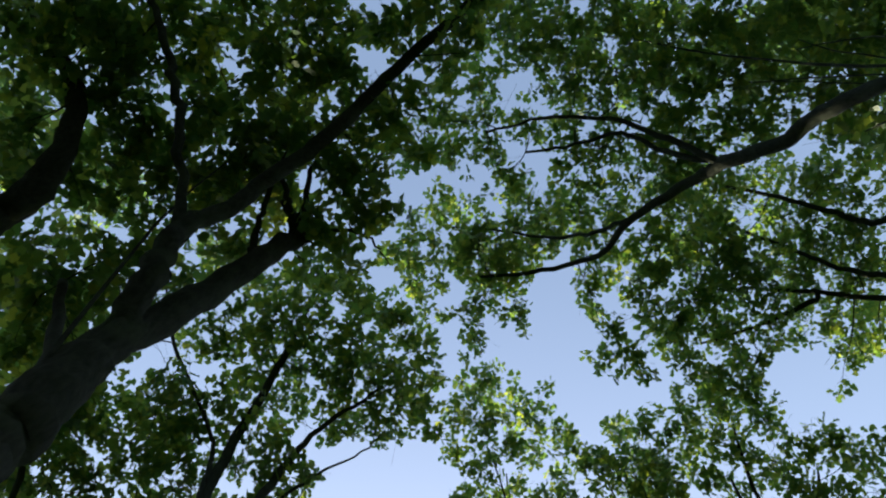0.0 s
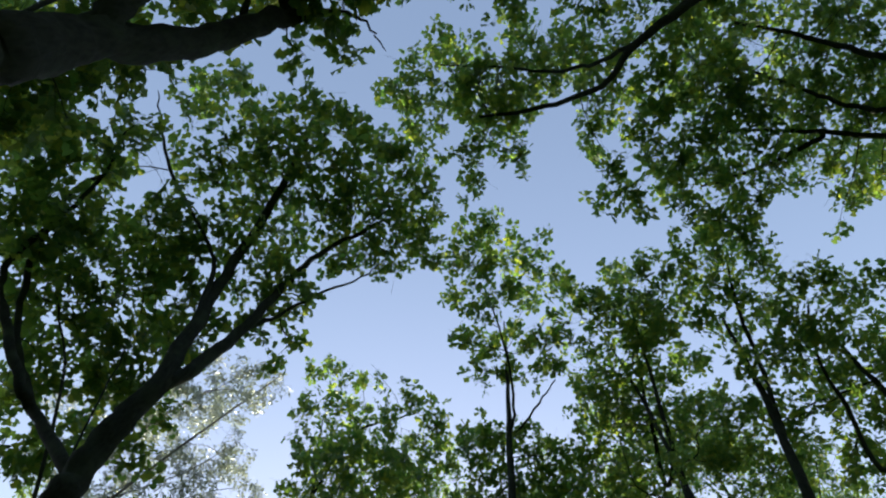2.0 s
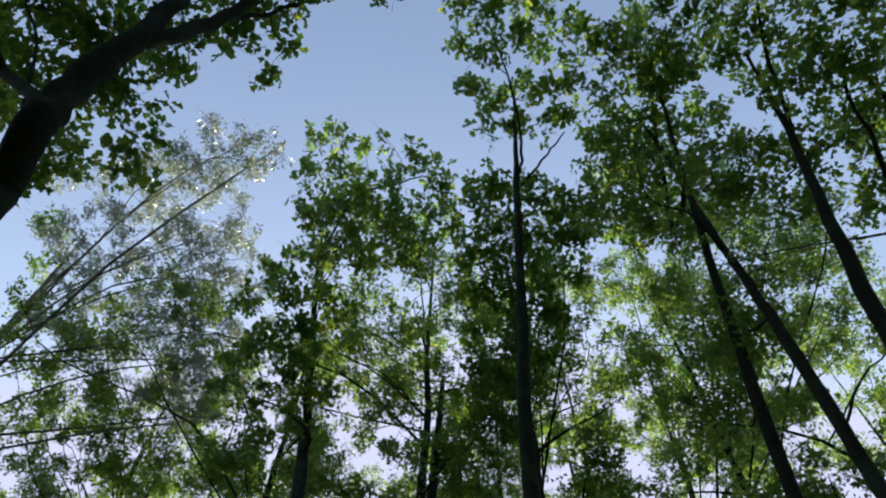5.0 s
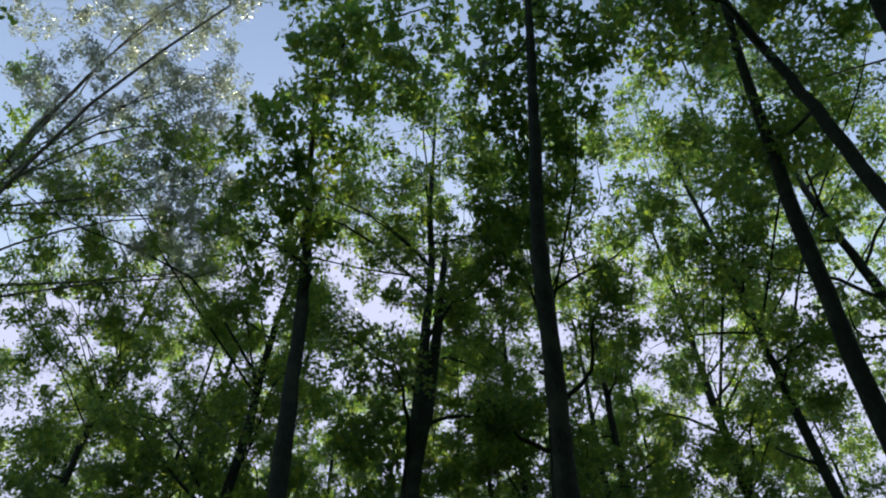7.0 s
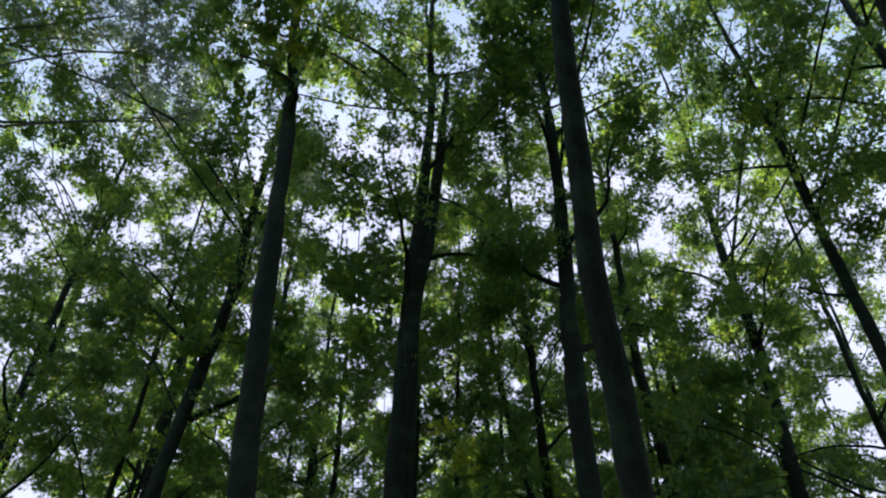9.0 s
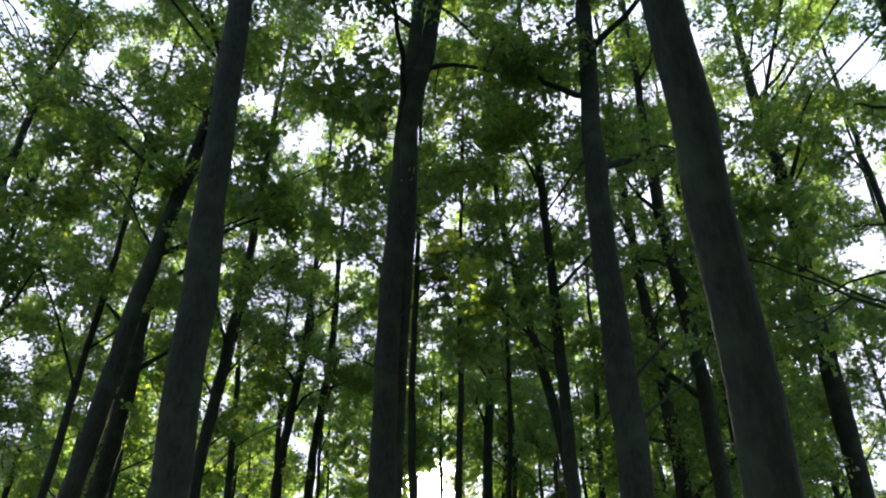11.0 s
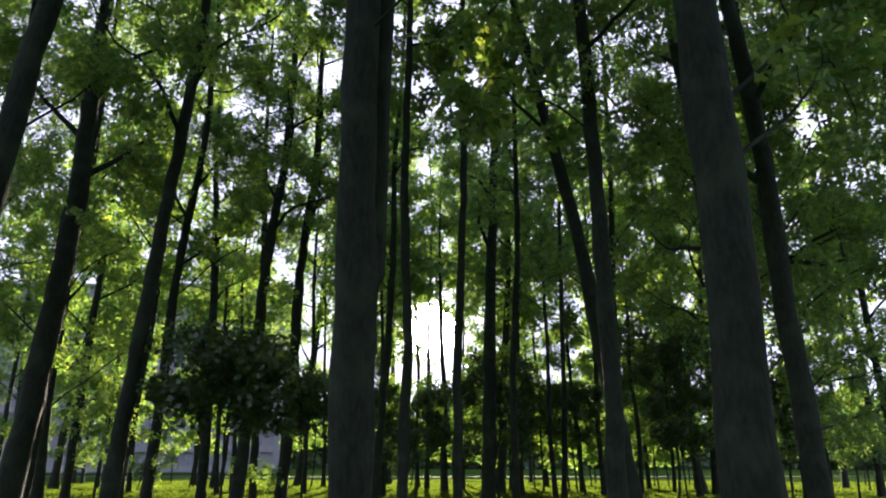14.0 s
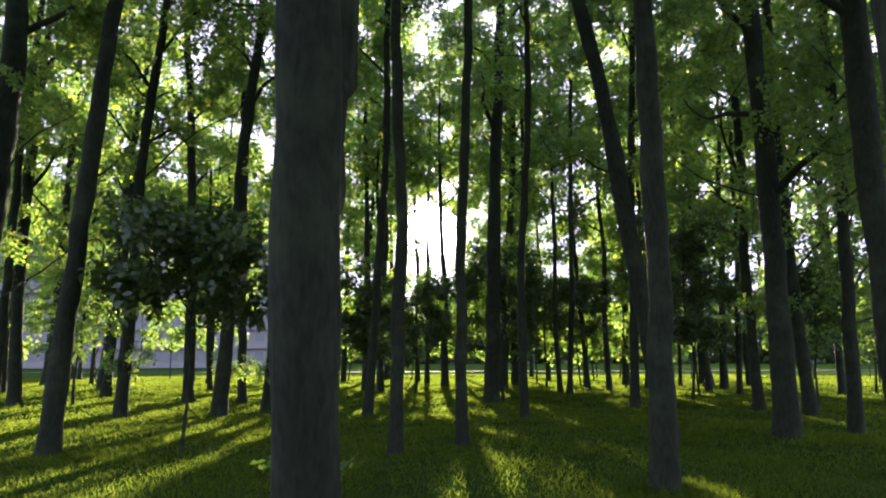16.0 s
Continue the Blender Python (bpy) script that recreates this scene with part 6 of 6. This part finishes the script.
sapling(-4.54, 27.41, 0.02, 3.95, 2.2, 1.35, 0.065, 301, count=34)
sapling(-3.6, 30.5, 0.0, 3.6, 2.2, 0.9, 0.07, 302, count=12)
sapling(8.4, 39.53, -0.02, 6.6, 2.0, 1.9, 0.1, 303, count=44)
sapling(9.6, 42.5, 0.02, 5.0, 1.9, 1.6, 0.09, 304)
sapling(2.0, 41.5, 0.0, 5.8, 1.6, 2.0, 0.12, 305, count=40)
sapling(0.4, 43.0, 0.0, 5.0, 1.8, 1.6, 0.1, 306)
sapling(-1.36, 45.2, 0.0, 4.6, 1.2, 1.2, 0.12, 307)
sapling(-2.9, 40.0, 0.0, 4.8, 1.6, 1.2, 0.1, 308)
sapling(6.8, 48.9, -0.05, 5.2, 2.6, 1.5, 0.14, 309)
sapling(5.2, 52.0, 0.0, 5.4, 2.8, 1.6, 0.12, 310)
sapling(11.2, 36.8, 0.0, 4.4, 1.4, 1.1, 0.08, 311)
sapling(-12.0, 38.0, 0.0, 4.6, 1.6, 1.3, 0.1, 312, "mid")
for k, (x, y, h) in enumerate([(14.5, 40.5, 5.0), (17.5, 44.0, 6.0), (13.2, 47.0, 5.5), (19.8, 39.5, 5.5), (22.5, 46.0, 6.5), (5.2, 56.5, 8.0), (9.4, 60.0, 8.5), (11.6, 53.0, 8.0), (3.6, 64.0, 8.5), (14.0, 61.0, 9.0), (-16.5, 44.5, 5.5), (-19.0, 40.0, 5.0), (2.6, 53.0, 9.0), (7.3, 54.0, 9.5), (-5.0, 57.0, 8.5), (3.4, 58.5, 10.0), (12.4, 57.0, 9.0), (9.0, 50.5, 8.0)]):
    sapling(x, y, 0.02 * (k % 3 - 1), h, 1.5, 1.9, 0.1, 320 + k, "far" if y > 50 else "mid", 50 if y > 50 else 36, "young oak tree with bright leaves down to the grass")
# bright young growth along the far edge of the wood, low enough to hide the horizon
for k in range(30):
    x, y = -29 + 2.0 * k + rng_far.uniform(-0.9, 0.9), rng_far.uniform(52, 68)
    sapling(x, y, rng_far.uniform(-0.05, 0.05), rng_far.uniform(4.5, 7), rng_far.uniform(1.6, 2.6), rng_far.uniform(1.5, 2.2), 0.1, 600 + k, "far", 16, "young bright green tree at the edge of the wood")
finish_crowns()


# ---- beyond the wood ----
def far_belt():
    """Distant woods beyond the lawn, a ragged band of leaf clumps."""
    rng = np.random.RandomState(31)
    cl = []
    for k in range(4200):
        a = rng.uniform(-0.85, 0.85)
        d = rng.uniform(190, 230)
        top = 19 + 4 * math.sin(a * 23) + 3 * math.sin(a * 51 + 1)
        cl.append((d * math.sin(a), 10 + d * math.cos(a), rng.uniform(0, 1) ** 1.5 * top, rng.uniform(1.4, 2.8)))
    me, mat = leaf_mesh("far_woods", cl, "belt")
    me.materials.append(mat)
    tagged(new("far_woods", me), "distant dark green woods beyond the lawn", "woods", kind="stuff")


far_belt()


def path_strip():
    """The paved way that crosses the lawn past the wood."""
    xs = np.linspace(-110, 110, 45)
    v, f = [], []
    for x in xs:
        y = 92 + 0.0009 * (x + 10) ** 2 + 0.3 * math.sin(x * 0.13)
        v += [(x, y - 0.9, 0.01), (x, y - 0.9, 0.07), (x, y + 0.9, 0.07), (x, y + 0.9, 0.01)]
    for k in range(len(xs) - 1):
        for i in range(3):
            f.append((k * 4 + i, k * 4 + 4 + i, k * 4 + 5 + i, k * 4 + 1 + i))
    ob = new("pavement", mesh_of("pavement", v, f, False))
    ob.data.materials.append(plain_material("pale_paving", (0.05, 0.05, 0.049), (0.08, 0.079, 0.076), 1.5))
    tagged(ob, "pale paved footpath crossing the lawn", "path", kind="structure")


path_strip()


def box(name, x0, x1, y0, y1, z0, z1):
    v = [(x, y, z) for x in (x0, x1) for y in (y0, y1) for z in (z0, z1)]
    return mesh_of(name, v, [(0, 1, 3, 2), (4, 6, 7, 5), (0, 4, 5, 1), (2, 3, 7, 6), (0, 2, 6, 4), (1, 5, 7, 3)], False)


def apartment_house():
    """A long pale apartment house beyond the path, ten storeys of windows under parapet bands."""
    wall = plain_material("pale_render", (0.16, 0.163, 0.168), (0.2, 0.2, 0.2), 0.4)
    band = plain_material("pale_band", (0.19, 0.193, 0.2), (0.23, 0.23, 0.23), 0.6)
    m, nt, out = material("window_glass")
    p = node(nt, "ShaderNodeBsdfPrincipled")
    p.inputs["Base Color"].default_value, p.inputs["Roughness"].default_value = (0.12, 0.14, 0.16, 1), 0.25
    nt.links.new(p.outputs[0], out.inputs[0])
    house = new("apartment_house")
    house.location = (-57, 128, 0)
    tagged(house, "long pale grey apartment house with rows of windows", "building")
    part("wall", box("wall", -29, 29, 0, 12, -0.2, 31), wall, house)
    part("roof", box("roof", -29.5, 29.5, -0.5, 12.5, 31, 31.5), band, house)
    sill, pane, frame_me = box("band", -29.2, 29.2, -0.5, -0.003, 0, 0.9), box("pane", -0.75, 0.75, -0.03, -0.01, 0, 1.5), box("window_frame", -0.85, 0.85, -0.012, 0.01, -0.1, 1.6)
    for me, mat in ((sill, band), (pane, m), (frame_me, band)):
        me.materials.append(mat)
    for s in range(10):
        ob = new("parapet", sill)
        ob.parent, ob.location = house, (0, 0, 3.1 * s + 0.1)
        for k in range(16):
            w = new("window", frame_me)
            w.parent, w.location = house, (-26.5 + 3.53 * k, -0.01, 3.1 * s + 1.25)
            g = new("pane", pane)
            g.parent, g.location = w, (0, 0, 0)


apartment_house()


# ---- grass ----
def grass():
    """Tufts of bent blades, thick near the end of the walk and thinner far off."""
    rng = np.random.RandomState(9)
    n = 230000
    u = rng.uniform(0, 1, n)
    dist = 2.5 + 60 * u ** 1.7
    a = rng.uniform(-0.72, 0.72, n)
    x, y = -0.2 + dist * np.sin(a), 16 + dist * np.cos(a)
    x[::9], y[::9], dist[::9] = rng.uniform(-4, 4, len(x[::9])), rng.uniform(-2, 18, len(x[::9])), 4.0      # along the walk itself
    patch = np.sin(x * 1.3 + 2 * np.sin(y * 0.7)) * np.sin(y * 1.1 + 1.5 * np.sin(x * 0.6))
    keep = patch + rng.uniform(-1.2, 0.9, n) > -0.6
    x, y, dist, patch = x[keep], y[keep], dist[keep], patch[keep]
    n = len(x)
    z = ground_height(x, y)
    h = 0.72 * (0.04 + 0.04 * rng.uniform(0, 1, n) + 0.05 * np.maximum(0, patch)) * (1 + dist / 60)
    w = 0.0028 + 0.0005 * dist
    b = np.repeat(np.stack([x, y, z], 1), 2, 0)
    h, w = np.repeat(h, 2) * rng.uniform(0.6, 1.2, 2 * n), np.repeat(w, 2)
    m = len(b)
    t = rng.uniform(0, 6.28, m)
    side = np.stack([np.cos(t), np.sin(t), 0 * t], 1) * w[:, None]
    b[:, :2] += rng.normal(size=(m, 2)) * 0.05 * (1 + np.repeat(dist, 2)[:, None] / 25)
    lean = np.stack([rng.normal(size=m) * 0.5, rng.normal(size=m) * 0.5, np.ones(m)], 1) * h[:, None]
    pts = np.stack([b - side, b + side, b + lean], 1).reshape(-1, 3)
    me = bpy.data.meshes.new("grass")
    me.vertices.add(len(pts))
    me.vertices.foreach_set("co", pts.astype(np.float32).ravel())
    me.loops.add(3 * m)
    me.loops.foreach_set("vertex_index", np.arange(3 * m, dtype=np.int32))
    me.polygons.add(m)
    me.polygons.foreach_set("loop_start", np.arange(0, 3 * m, 3, dtype=np.int32))
    me.update(calc_edges=True)
    me.materials.append(GRASS_BLADE)
    weeds = []
    while len(weeds) < 110:
        d, a = 3.5 + 26 * rng.uniform() ** 1.4, rng.uniform(-0.6, 0.6)
        x, y = -0.2 + d * math.sin(a), 16 + d * math.cos(a)
        weeds.append((x, y, float(ground_height(x, y)) + 0.05, rng.uniform(0.03, 0.07)))
    plants, mat = leaf_mesh("weeds", weeds, "weed")
    plants.materials.append(mat)
    tagged(new("weeds", plants), "low broad-leaved weeds scattered in the grass", "weeds", kind="stuff")
    tagged(new("grass", me), "short uneven green grass growing on the woodland floor", "grass", kind="stuff")


grass()
